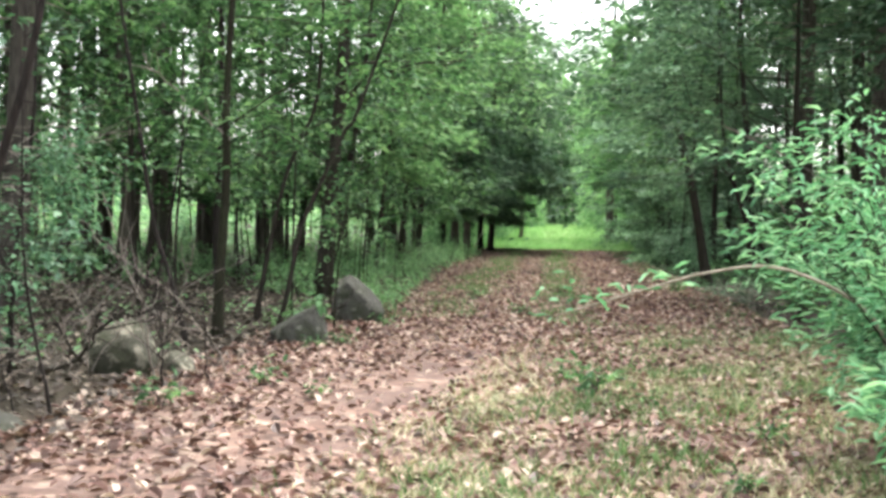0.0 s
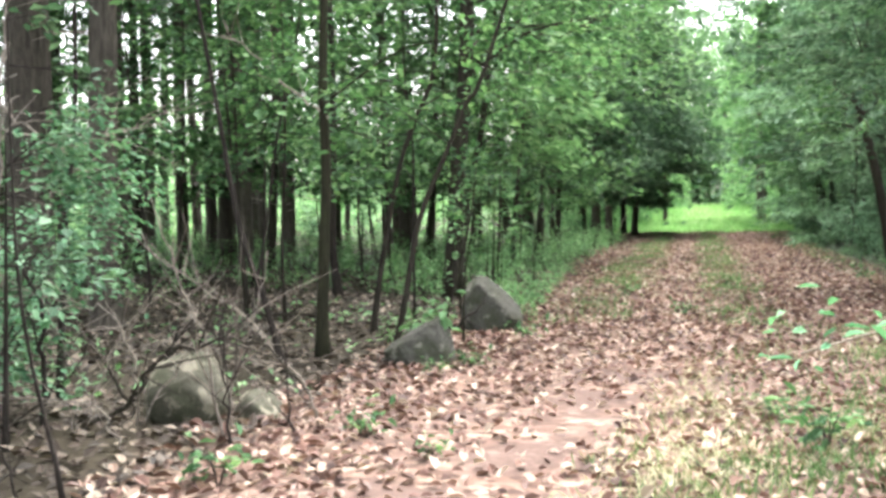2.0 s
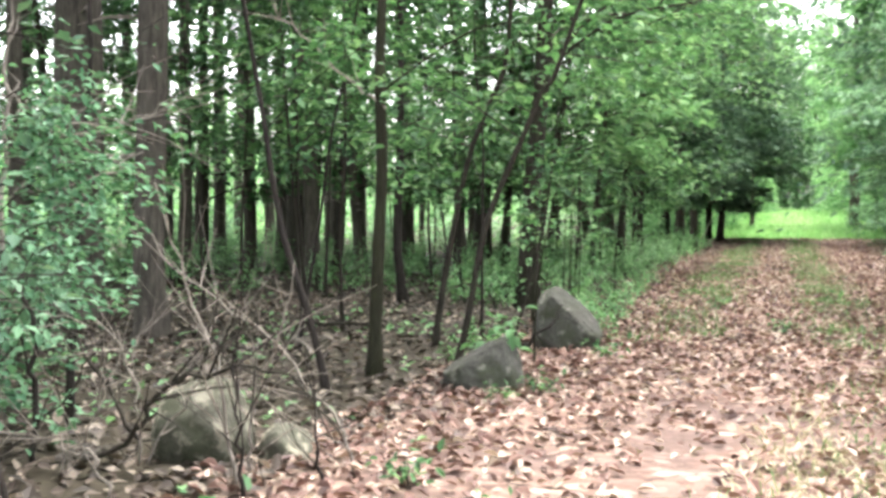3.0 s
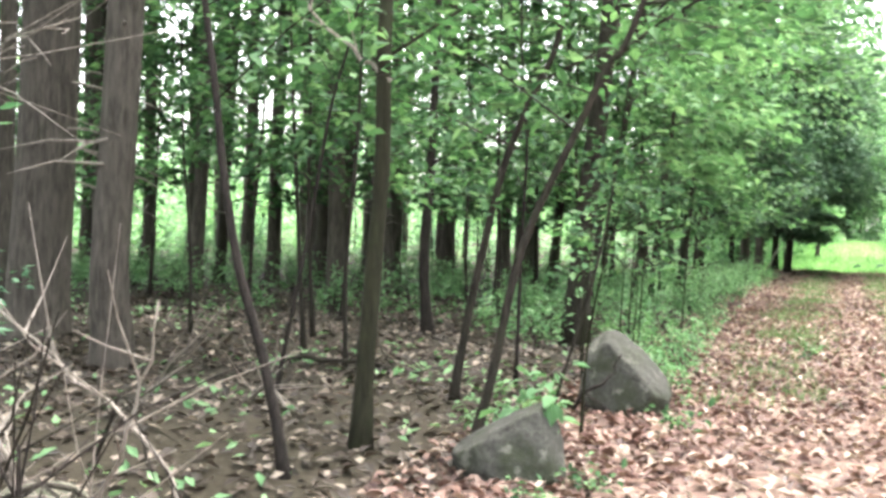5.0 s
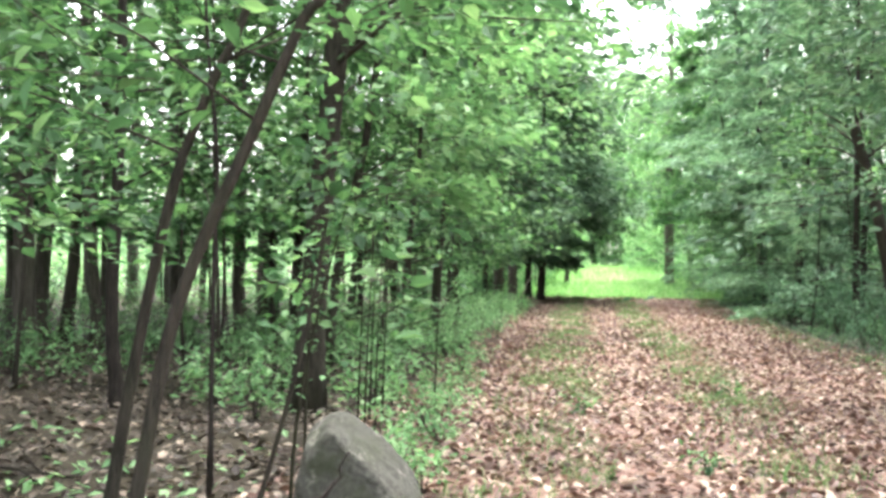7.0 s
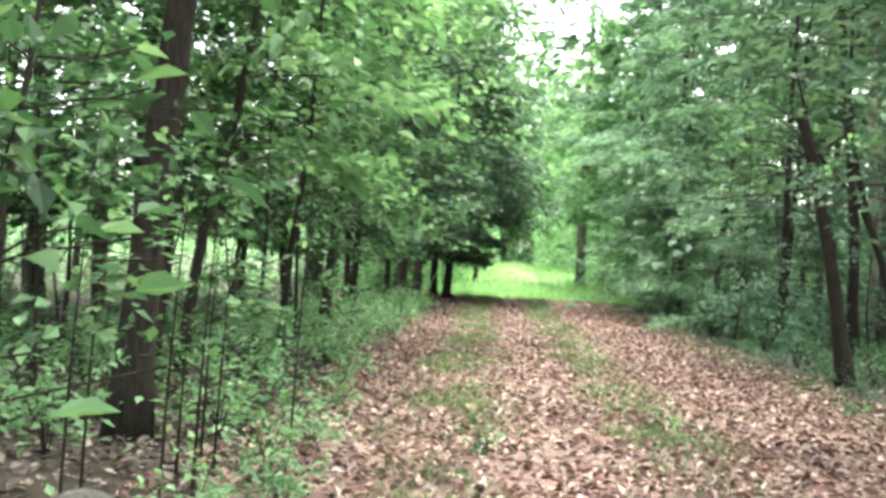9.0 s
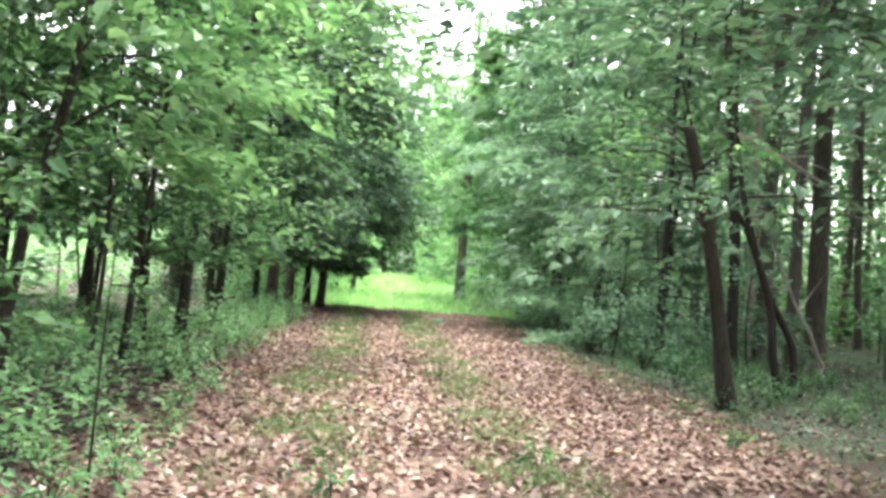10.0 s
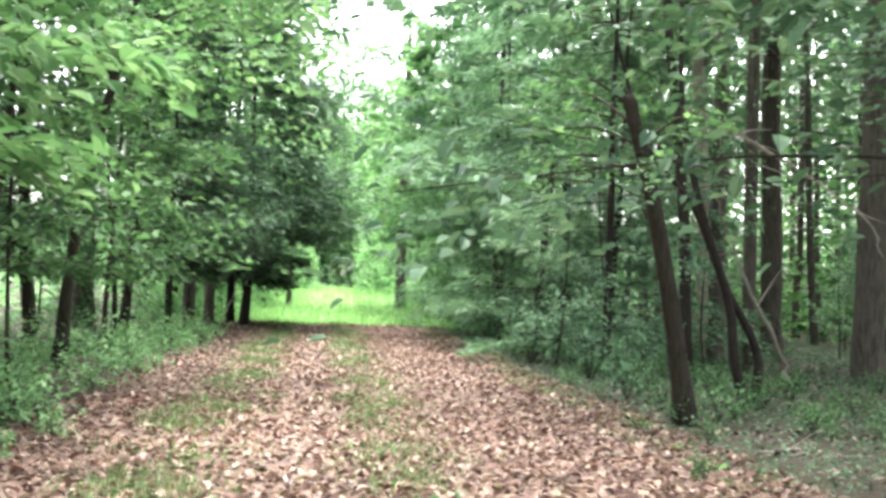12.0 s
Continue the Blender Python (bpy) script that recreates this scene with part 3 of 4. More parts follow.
# tall trees added mostly out of view, their unseen crowns shade wood and trail
tall = broad_tree([(-8.8, 11.0, 0), (-8.7, 11, 3), (-8.5, 11, 8)], 0.2, 19, 9.0, 26, 6.5, 3000, 0.5, "tall tree added for the shade of its high spreading crown", (M_PINE, M_LEAF), 86, "tree", "tall trees of the wood")
scatter(tall, [(-8.5, -6), (9.5, 20), (-7.5, -14), (-13, 14), (-14.5, 21), (-13.5, 31), (-9.5, 36), (8.2, 22.5), (7.8, 15.5), (14, 24), (14, 33), (12.5, 40)], 87, 0.9, 1.15, 1)
scatter(pine_b, spots(12, -28, -8, -24, 4, 2.5, taken) + spots(12, 8, 28, -24, 4, 2.5, taken) + spots(6, -6, 6, -26, -14, 2.5, taken), 88, 0.8, 1.1, 1)

# leafy end of the ride
far = spots(34, -22, 22, 122, 150, 3.0, taken) + spots(10, -8, 8, 106, 116, 2.2, taken)
scatter(oak, far, 81, 0.9, 1.4, 2)
scatter(sap, spots(34, -14, 14, 116, 126, 1.4, taken), 82, 1.2, 2.2, 3)

# low green plants
herb = shrub((-4.2, 24.0, 0), 0.55, 0.4, 7, 240, 0.085, "low bright green woodland plant", M_BRIGHT, 91, "low_plant", "low woodland plants")
scatter(herb, spots(44, -5.8, -3.4, 19, 46, 0.35, []) + spots(80, -18, -5.6, 22, 38, 0.5, []), 92, 0.5, 1.2, 6)
herb_b = shrub((4.2, 28.0, 0), 0.45, 0.42, 8, 260, 0.07, "low dark green woodland plant", M_LEAF, 93, "low_plant", "low woodland plants")
scatter(herb_b, spots(80, 3.3, 6.5, 24, 50, 0.35, []) + spots(70, 5, 14, 22, 40, 0.5, []), 94, 0.4, 0.95, 6)
bush = shrub((-6.5, 9.5, 0), 1.3, 0.8, 9, 900, 0.075, "leafy grey-green shrub at the wood's edge", M_SILVER, 95, "shrub", "shrubs at the wood's edge")
scatter(bush, [(-5.2, 8.9), (-5.9, 9.7), (-7.2, 11), (-6.2, 8.4), (-7.8, 12.6), (-9, 13.5), (3.9, 31), (4.1, 34), (3.8, 38), (4.0, 41), (3.9, 45), (3.8, 48.5), (-6.5, 40), (-4.8, 44)] + spots(10, -22, -12, 26, 46, 1.5, []), 96, 0.8, 1.4, 5)


# ---- boulders ----
def boulder(at, size, label, seed, cuts, turn=0.0, mat=M_ROCK):
    """A weathered block: a lumpy ball cut by a few planes, sunk a little into the ground."""
    bm = bmesh.new()
    bmesh.ops.create_icosphere(bm, subdivisions=5, radius=1.0)
    for v in bm.verts:
        p = v.co.copy()
        q = p * (1.05 + 0.25 * noise.noise(p * 0.9 + Vector((seed, 0, 0))))
        for nx, ny, nz, d in cuts:
            w = Vector((nx, ny, nz)).normalized()
            over = q.dot(w) - d
            if over > 0:
                q -= w * over * 0.84
        q *= 1 + 0.05 * noise.noise(p * 3.3 + Vector((0, seed, 0))) + 0.022 * noise.noise(p * 9) + 0.01 * noise.noise(p * 23)
        v.co = Vector((q.x * size[0], q.y * size[1], (q.z * 0.56 + 0.42) * size[2]))
    me = bpy.data.meshes.new("boulder")
    bm.to_mesh(me)
    bm.free()
    me.materials.append(mat)
    me.polygons.foreach_set("use_smooth", [True] * len(me.polygons))
    ob = new("boulder", me)
    ob.matrix_world = pose(*at, 0, 0, turn)
    return tagged(ob, label, "rock")


boulder((-3.93, 9.55, -0.03), (0.29, 0.28, 0.55), "rounded lichen-mottled granite boulder under dead branches", 3, [(-0.9, -0.2, 0.2, 1.0)], 0.0, M_LICHEN)
boulder((-3.5, 9.75, -0.03), (0.16, 0.18, 0.26), "small grey stone against a rounded boulder", 5, [(0.6, -0.3, 0.7, 0.6)], 20.0, M_LICHEN)
boulder((-3.06, 12.78, -0.03), (0.36, 0.32, 0.5), "low grey granite boulder sloping down with mossy patches", 8, [(-0.6, -0.15, 0.8, 0.42), (0.2, -0.9, 0.3, 0.7), (0.95, 0, 0.3, 0.72)])
boulder((-2.9, 15.45, -0.03), (0.4, 0.32, 0.74), "humped grey granite boulder at the trail edge", 14, [(0.66, -0.15, 0.72, 0.45), (-0.95, -0.1, 0.2, 0.74), (0.1, -0.95, 0.25, 0.72)])
boulder((-3.91, 6.95, -0.04), (0.3, 0.24, 0.2), "low grey stone among dead leaves", 21, [(0.1, -0.5, 0.8, 0.6), (0.8, 0, 0.6, 0.7)])


# ---- dead branches round the first boulder ----
def branch(points, radius, label, mat, seed=0, twigs=4, name="dead_branch"):
    r = np.random.default_rng(seed)
    base = Vector(points[0])
    line = smooth_line([Vector(p) - base for p in points], 5)
    line = [p + Vector(r.normal(0, 0.012 + 0.25 * radius, 3)) if 0 < k < len(line) - 1 else p for k, p in enumerate(line)]
    ob = thing(name, base, label, "branch", "fallen branches")
    v, f = tube(line, list(np.linspace(radius * 0.85, radius * 0.25, len(line))), 6, 0.25, seed)
    part("stem", mesh_of("stem", v, f, mat, True), ob)
    for _ in range(twigs * 2 if radius < 0.03 else twigs):
        k = int(2 + r.random() * (len(line) - 4))
        d = (line[k + 1] - line[k]).normalized() + Vector(r.normal(0, 0.7, 3))
        ln = 0.15 + 0.35 * r.random()
        tv, tf = tube([line[k], line[k] + d * ln * 0.5, line[k] + d * ln + Vector(r.normal(0, 0.05, 3))], [radius * 0.4, radius * 0.25, 0.002], 4)
        part("twig", mesh_of("twig", tv, tf, mat), ob)
    return ob


PALE, BROWN = "dead grey branch lying over a boulder", "dark dead branch leaning among dead leaves"
branch([(-4.68, 9.0, 0.02), (-4.09, 9.0, 0.23), (-3.95, 9.0, 0.47), (-3.64, 9.0, 0.62), (-3.19, 9.05, 0.66), (-2.9, 9.2, 0.3)], 0.022, BROWN, M_BARK, 101, 7)
branch([(-4.25, 9.2, 0.02), (-4.31, 9.3, 0.26), (-4.84, 9.35, 0.9), (-5.2, 9.4, 1.4)], 0.02, BROWN, M_BARK, 102, 6)
branch([(-3.43, 9.0, 0.0), (-3.53, 9.0, 0.63), (-3.74, 9.0, 1.14), (-3.95, 9.05, 1.7)], 0.014, PALE, M_DEAD, 103, 7)
branch([(-3.5, 9.25, 0.0), (-3.45, 9.2, 0.34), (-3.28, 9.2, 0.83), (-3.17, 9.2, 1.25)], 0.013, PALE, M_DEAD, 104, 5)
branch([(-2.95, 9.5, 0.02), (-3.09, 9.5, 0.38), (-3.48, 9.5, 0.79), (-3.91, 9.5, 1.05), (-4.4, 9.55, 1.45)], 0.014, PALE, M_DEAD, 105, 6)
branch([(-4.05, 9.0, 0.1), (-4.05, 9.0, 0.53), (-4.23, 9.0, 0.84), (-4.58, 9.0, 0.95), (-5.02, 9.0, 1.01)], 0.012, PALE, M_DEAD, 106, 6)
branch([(-4.74, 9.0, 0.0), (-4.74, 9.0, 0.64), (-4.76, 9.0, 0.97), (-5.02, 9.0, 1.32), (-5.27, 9.0, 1.61), (-5.5, 9.0, 2.0)], 0.022, BROWN, M_DARK, 107, 7)
branch([(-3.9, 8.5, 0.05), (-4.02, 8.5, 0.27), (-4.38, 8.5, 0.35), (-4.87, 8.5, 0.36), (-5.3, 8.55, 0.05)], 0.011, PALE, M_DEAD, 108, 6)
branch([(-3.03, 9.2, 0.0), (-3.05, 9.2, 0.3), (-3.1, 9.2, 0.7)], 0.013, BROWN, M_DARK, 109, 3)
branch([(-3.29, 8.8, 0.0), (-3.31, 8.8, 0.4), (-3.34, 8.8, 0.86)], 0.014, BROWN, M_DARK, 110, 5)
branch([(-3.9, 7.5, 0.0), (-4.0, 7.5, 0.3), (-4.12, 7.5, 0.7)], 0.01, BROWN, M_DARK, 111, 3)
branch([(-4.1, 9.1, 0.0), (-3.8, 9.15, 0.5), (-3.5, 9.2, 0.55), (-3.0, 9.3, 0.15)], 0.01, PALE, M_DEAD, 112, 6)
branch([(-4.5, 8.8, 0.0), (-4.2, 8.85, 0.45), (-4.0, 8.9, 1.0)], 0.009, PALE, M_DEAD, 113, 6)
branch([(-5.0, 8.7, 0.02), (-4.6, 8.8, 0.3), (-4.3, 9.0, 0.75), (-4.15, 9.1, 1.1)], 0.012, BROWN, M_BARK, 114, 6)
branch([(-5.7, 14.0, 0.02), (-5.2, 13.6, 0.25), (-4.9, 13.4, 0.0)], 0.025, "fallen grey branch on the leaf litter", M_DEAD, 115, 5)
branch([(-6.6, 16.5, 0.03), (-5.8, 16.2, 0.12), (-5.0, 16.4, 0.03)], 0.035, "fallen brown branch on the leaf litter", M_BARK, 116, 4)
branch([(-5.3, 11.6, 0.0), (-4.9, 11.4, 0.5), (-4.6, 11.3, 0.05)], 0.018, "bowed dead branch on the leaf litter", M_BARK, 117, 5)
branch([(-6.0, 38.0, 0.03), (-5.55, 38, 0.1), (-4.46, 38, 0.72)], 0.1, "dark fallen log propped on its stump", M_DARK, 118, 2, "fallen_log")
branch([(-5.6, 36.0, 0.04), (-5.22, 36, 0.1), (-4.31, 36, 0.25)], 0.08, "dark fallen log among low plants", M_DARK, 119, 2, "fallen_log")
branch([(-3.95, 50.0, 0.0), (-3.77, 50, 0.39), (-3.29, 50, 1.48)], 0.06, "leaning dead pole beside a dark trunk", M_DEAD, 120, 1)
branch([(7.75, 34.0, 0.0), (7.58, 34.0, 0.58), (7.02, 34.0, 1.63), (6.58, 34.0, 2.63), (6.2, 34, 3.6)], 0.06, "dead pole leaning against crooked stems", M_DEAD, 121, 2)
branch([(1.94, 25.2, 0.02), (2.6, 25.25, 0.06), (3.21, 25.2, 0.02)], 0.022, "grey stick lying on dead leaves", M_DEAD, 122, 3)
branch([(3.6, 25.4, 0.03), (4.0, 25.3, 0.05), (4.5, 25.3, 0.03)], 0.022, "grey stick lying on dead leaves", M_DEAD, 123, 2)
branch([(2.2, 26.4, 0.02), (2.5, 26.2, 0.05), (2.9, 26.3, 0.02)], 0.012, "grey stick lying on dead leaves", M_DEAD, 124, 2)

branch([(4.36, 30.1, 4.24), (5.0, 30.0, 3.95), (5.51, 30.0, 3.67), (6.54, 30.0, 3.11), (7.15, 30.0, 2.65), (7.35, 30.0, 2.2)], 0.045, "pale broken limb hanging from a crooked stem", M_DEAD, 125, 4)

branch([(-5.9, 10.1, 0), (-5.8, 10.05, 1.2), (-5.72, 10, 2.3), (-5.6, 10, 3.2)], 0.03, "bare dead sapling with pale twigs", M_DEAD, 128, 9)
branch([(-5.72, 10, 2.42), (-5.43, 10, 2.16), (-4.86, 10, 2.09), (-4.42, 10, 2.19)], 0.013, "bare pale bough of a dead sapling", M_DEAD, 129, 7)
branch([(-5.74, 10.0, 2.21), (-5.09, 10, 2.04), (-4.58, 10, 2.19), (-4.2, 10, 2.3)], 0.011, "bare pale bough of a dead sapling", M_DEAD, 1290, 7)
branch([(-5.78, 10.03, 1.6), (-5.3, 9.9, 1.75), (-4.9, 9.8, 1.5)], 0.011, "bare pale bough of a dead sapling", M_DEAD, 1291, 6)
branch([(-4.00, 12.88, 2.43), (-4.37, 12.88, 2.73), (-4.90, 12.88, 3.19), (-5.12, 12.88, 3.47)], 0.02, "bare pale limb broken from a young tree", M_DEAD, 1292, 4)
branch([(-3.35, 15.1, 0.02), (-3.15, 14.95, 0.14), (-2.95, 14.95, 0.3), (-2.82, 15.0, 0.52)], 0.028, "dark crooked branch leaning on a pointed boulder", M_DARK, 126, 1)
branch([(-5.9, 12.6, 0.02), (-5.5, 12.6, 0.4), (-5.0, 12.6, 0.95)], 0.016, "dead pole leaning among dark stems", M_DEAD, 127, 3)

# ---- leafy boughs near the path ----
broad_tree([(-3.48, 5.8, 0), (-3.36, 5.80, 0.94), (-3.11, 5.80, 1.84), (-2.91, 5.80, 2.59)], 0.04, 5.0, 3.2, 6, 1.2, 300, 0.1, "dark leaning trunk beside the trail", (M_DARK, M_SILVER), 130)
broad_tree([(-4.55, 8.3, 0), (-4.5, 8.3, 1.2), (-4.4, 8.2, 2.0)], 0.022, 2.7, 1.25, 13, 1.2, 1300, 0.05, "slim young tree with low grey-green sprays", (M_DARK, M_SILVER), 131, "tree", "", True, 0.05, 0.0, -0.1, stray=0.0)
broad_tree([(-3.62, 7.5, 0), (-3.84, 7.5, 0.98), (-3.88, 7.5, 2.05)], 0.013, 3.0, 1.0, 6, 0.6, 160, 0.08, "thin dark sapling beside dead branches", (M_DARK, M_COOL), 132)
broad_tree([(-5.4, 10.2, 0), (-5.3, 10.2, 1.4), (-5.1, 10.1, 2.6)], 0.03, 4.6, 1.6, 7, 1.2, 160, 0.07, "young tree with grey-green leaves behind the dead branches", (M_DARK, M_SILVER), 133, "tree", "", False, 0.1)
broad_tree([(-2.95, 14.2, 0), (-2.9, 14.15, 0.8), (-2.75, 14.1, 1.5), (-2.6, 14.05, 2.0)], 0.014, 2.5, 1.3, 5, 0.7, 34, 0.125, "thin sapling with large drooping leaves beside a boulder", (M_OLIVE, M_LEAF), 138, "sapling", "", True, 0.1, 0.0, -0.2)
broad_tree([(-3.0, 13.1, 0), (-2.98, 13.1, 0.25), (-2.9, 13.05, 0.5)], 0.008, 0.7, 0.3, 5, 0.35, 40, 0.14, "small broad-leaved seedling between two boulders", (M_OLIVE, M_BRIGHT), 139, "seedling", "", True, 0.2, 0.0)
broad_tree([(5.0, 22.5, 0), (4.9, 22.5, 1.8), (4.7, 22.4, 3.4)], 0.09, 8.0, 2.4, 17, 5.3, 3600, 0.15, "leafy tree reaching boughs over the trail", (M_BARK, M_COOL), 134, "tree", "", True, 0.12, 0.1, math.pi)
broad_tree([(-5.3, 24.8, 0), (-5.1, 24.8, 1.8), (-4.8, 24.9, 3.2)], 0.08, 9.0, 2.3, 18, 3.5, 2600, 0.21, "leafy tree with large bright leaves over the trail", (M_BARK, M_BRIGHT), 135, "tree", "", True, 0.1, 0.1, 0.0)
edge = broad_tree([(-4.9, 29.0, 0), (-4.8, 29.0, 1.5), (-4.6, 29.1, 3.5)], 0.06, 9.0, 1.3, 26, 2.6, 4600, 0.15, "dense leafy young tree in flat layers at the trail edge", (M_BARK, M_LEAF), 136, "tree", "leafy trees at the trail edge", False, 0.15)
scatter(edge, [(-6.6, 33.5), (-5.2, 38.5), (-5.4, 41), (-7.2, 35), (-7.5, 29.5), (-8.2, 40)], 137, 0.85, 1.15, 3)
for i, (x, y) in enumerate([(-3.55, 18.7), (-3.4, 19.1), (-3.6, 19.5), (-3.3, 18.2), (-3.15, 17.0), (-3.5, 16.6), (-3.0, 19.8), (-3.7, 17.4)]):
    broad_tree([(x, y, 0), (x + 0.03, y, 1.1), (x + 0.08, y + 0.05, 2.2)], 0.011, 2.8, 0.9, 5, 0.5, 110, 0.1, "thin green-barked seedling tree beside the oak", (M_OLIVE, M_LEAF), 140 + i)
RIDE = [(-5.6, 57, 11, 2.6, 2.6, 0.0), (5.6, 58, 12, 3.6, 3.0, 3.14), (-5.4, 64, 12, 2.2, 2.6, 0.0), (5.4, 66, 12, 3.4, 3.2, 3.14), (-5.2, 73, 12, 2.0, 2.8, 0.0), (4.8, 75, 12, 2.0, 3.4, 3.14), (-4.8, 84, 13, 2.0, 3.6, 0.0), (4.6, 88, 13, 2.0, 3.8, 3.14)]
for i, (x, y, top, low, reach, a) in enumerate(RIDE):
    z = ground_z(x, y)
    broad_tree([(x, y, z), (x * 0.98, y, z + 2), (x * 0.9, y, z + 4.5)], 0.1, top, low, 24, reach, 3600, 0.3, "bright leafy tree beside the grassy ride", (M_BARK, M_BRIGHT), 150 + i, "tree", "leafy trees beside the ride", False, 0.2, 0.1, a)
hemlock_tree((5.0, 49.5, 0), 0.13, 11, 4.6, 7500, "feathery grey-green conifer reaching over the trail", 160, 2.6, 0.2, None, "", math.pi)

closing = broad_tree([(-4.9, 33.5, 0), (-4.7, 33.5, 2.5), (-4.2, 33.6, 5)], 0.11, 12, 4.6, 20, 4.2, 3400, 0.19, "leafy tree with high boughs over the trail", (M_BARK, M_BRIGHT), 165, "tree", "leafy trees with high boughs", False, 0.2, 0.1, 0.0)
broad_tree([(6.0, 34.5, 0), (5.9, 34.5, 3), (5.5, 34.6, 7)], 0.13, 15, 7.5, 20, 5.2, 3400, 0.2, "tall leafy tree with high boughs over the trail", (M_DARK, M_COOL), 167, "tree", "", False, 0.15, 0.1, math.pi)
scatter(closing, [(-5.6, 43), (-5.2, 60)], 166, 0.95, 1.15, 2)
hang = hemlock_tree((6.2, 46.0, 0), 0.16, 17, 4.4, 8500, "tall feathery conifer with high hanging boughs", 161, 4.2, 0.26, None, "tall conifers by the trail")
scatter(hang, [(5.2, 52.5), (5.4, 58.5), (5.2, 66)], 162, 0.9, 1.1, 1)

# shrub with narrow leaves and its arching cane
willow = shrub((2.4, 7.2, 0), 1.95, 0.9, 32, 6200, 0.09, "bright grey-green shrub with narrow leaves beside the trail", M_WILLOW, 171, "shrub", "", 0.28, True)
v, f = tube(smooth_line([(-0.2, -0.1, 0.35), (-0.45, -0.25, 0.95), (-1.0, -0.35, 1.24), (-1.45, -0.3, 1.21), (-1.95, -0.2, 1.05), (-2.4, -0.15, 0.9)], 5), list(np.linspace(0.015, 0.005, 26)), 6)
part("cane", mesh_of("cane", v, f, M_PALE, True), willow, "long pale arching cane")
rl = np.random.default_rng(172)
cl = np.concatenate([spray((-1.55 - 0.25 * k, -0.3, 1.12 - 0.07 * k), (-0.6, -0.3, 0.25), 0.35, 9, rl, 0.3, 0.06) for k in range(4)])
v, f = leaves(cl, 0.11, 0.3, 0.4, rl, 0.1, True)
part("cane_foliage", mesh_of("cane_foliage", v, f, M_WILLOW), willow)
shrub((2.25, 6.1, 0), 0.9, 0.7, 16, 1300, 0.12, "low bright shrub with narrow leaves beside the trail", M_WILLOW, 175, "shrub", "", 0.3, True)
sb = shrub((3.4, 10.5, 0), 1.2, 0.7, 12, 1200, 0.09, "leafy green shrub at the trail edge", M_LEAF, 173, "shrub", "", 0.4)
scatter(sb, [(3.9, 12.5), (4.2, 15), (3.9, 18), (4.4, 20.5), (3.0, 8.6)], 174, 0.8, 1.2)

# weeds on the trail
weed = shrub((0.35, 9.3, 0), 0.3, 0.28, 5, 30, 0.1, "small broad-leaved green weed on the trail", M_LEAF, 181, "weed", "weeds on the trail", 0.55, True)
scatter(weed, [(0.75, 9.0), (0.1, 10.2), (-1.95, 8.75), (-2.55, 9.3), (1.5, 7.7), (1.1, 6.2), (2.0, 5.6), (-2.7, 11.9), (-2.5, 12.4), (-3.3, 13.9), (-2.3, 14.6), (-0.6, 17.5), (-3.0, 8.0), (-3.2, 4.9), (-1.5, 20.5), (0.2, 22), (2.6, 24), (2.9, 27)], 182, 0.4, 0.85, 8)
scatter(herb, [(-2.75, 15.9), (-2.6, 16.3), (-3.0, 17.1), (-2.7, 18.0), (-3.0, 19.0), (-2.9, 20.2), (-3.2, 21.3), (-3.0, 22.6), (-3.2, 24.2), (-3.1, 25.6), (-3.4, 13.6)], 183, 0.5, 0.9, 6)


# ---- what nobody could count ----
def field(n, x0, x1, y0, y1, keep, seed):
    r = np.random.default_rng(seed)
    p = np.stack([x0 + (x1 - x0) * r.random(n), y0 + (y1 - y0) * r.random(n)], 1)
    return np.array([(x, y, ground_z(x, y)) for x, y in p if r.random() < keep(x, y)]), r


def stuff(name, v, f, mat, label, category):
    return tagged(new(name, mesh_of(name, v, f, mat)), label, category, "", "stuff")


def patch(x, y, s, k=0.0):
    return noise.noise(Vector((x * s, y * s, 7.3 + k)))


def bare(x, y):
    """Trodden bare soil: the crossing near the start and faint ruts."""
    b = math.exp(-((x + 1.3 - 0.22 * (y - 9.5)) ** 2) / 0.45 - ((y - 10.0) ** 2) / 12)
    return max(b, 0.25 * math.exp(-((x + 1.0) ** 2) / 0.1))


c, r = field(92000, -3.7, 3.4, 1.0, 51.5, lambda x, y: (0.75 + 0.5 * patch(x, y, 0.9)) * (1 - 0.93 * bare(x, y)) * (1.0 if y < 30 else 0.6), 201)
c[:, 2] += 0.008 + 0.03 * r.random(len(c))
v, f = leaves(c, 0.086, 0.66, 0.42, r, 0.0, True, None, 0.45)
stuff("leaf_litter", v, f, M_LITTER, "curled brown and tan dead leaves covering the trail", "dead leaves")
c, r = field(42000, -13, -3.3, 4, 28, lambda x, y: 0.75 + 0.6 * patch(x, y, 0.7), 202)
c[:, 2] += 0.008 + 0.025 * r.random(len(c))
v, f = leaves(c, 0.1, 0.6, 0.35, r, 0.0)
stuff("leaf_litter", v, f, M_OLD_SHADED, "brown dead leaves darkened for tree shade on the forest floor", "dead leaves")
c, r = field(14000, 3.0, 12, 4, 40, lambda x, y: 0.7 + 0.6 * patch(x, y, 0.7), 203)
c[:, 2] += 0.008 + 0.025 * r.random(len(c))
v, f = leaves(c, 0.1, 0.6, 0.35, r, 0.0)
stuff("leaf_litter", v, f, M_OLD_SHADED, "brown dead leaves among low green plants", "dead leaves")


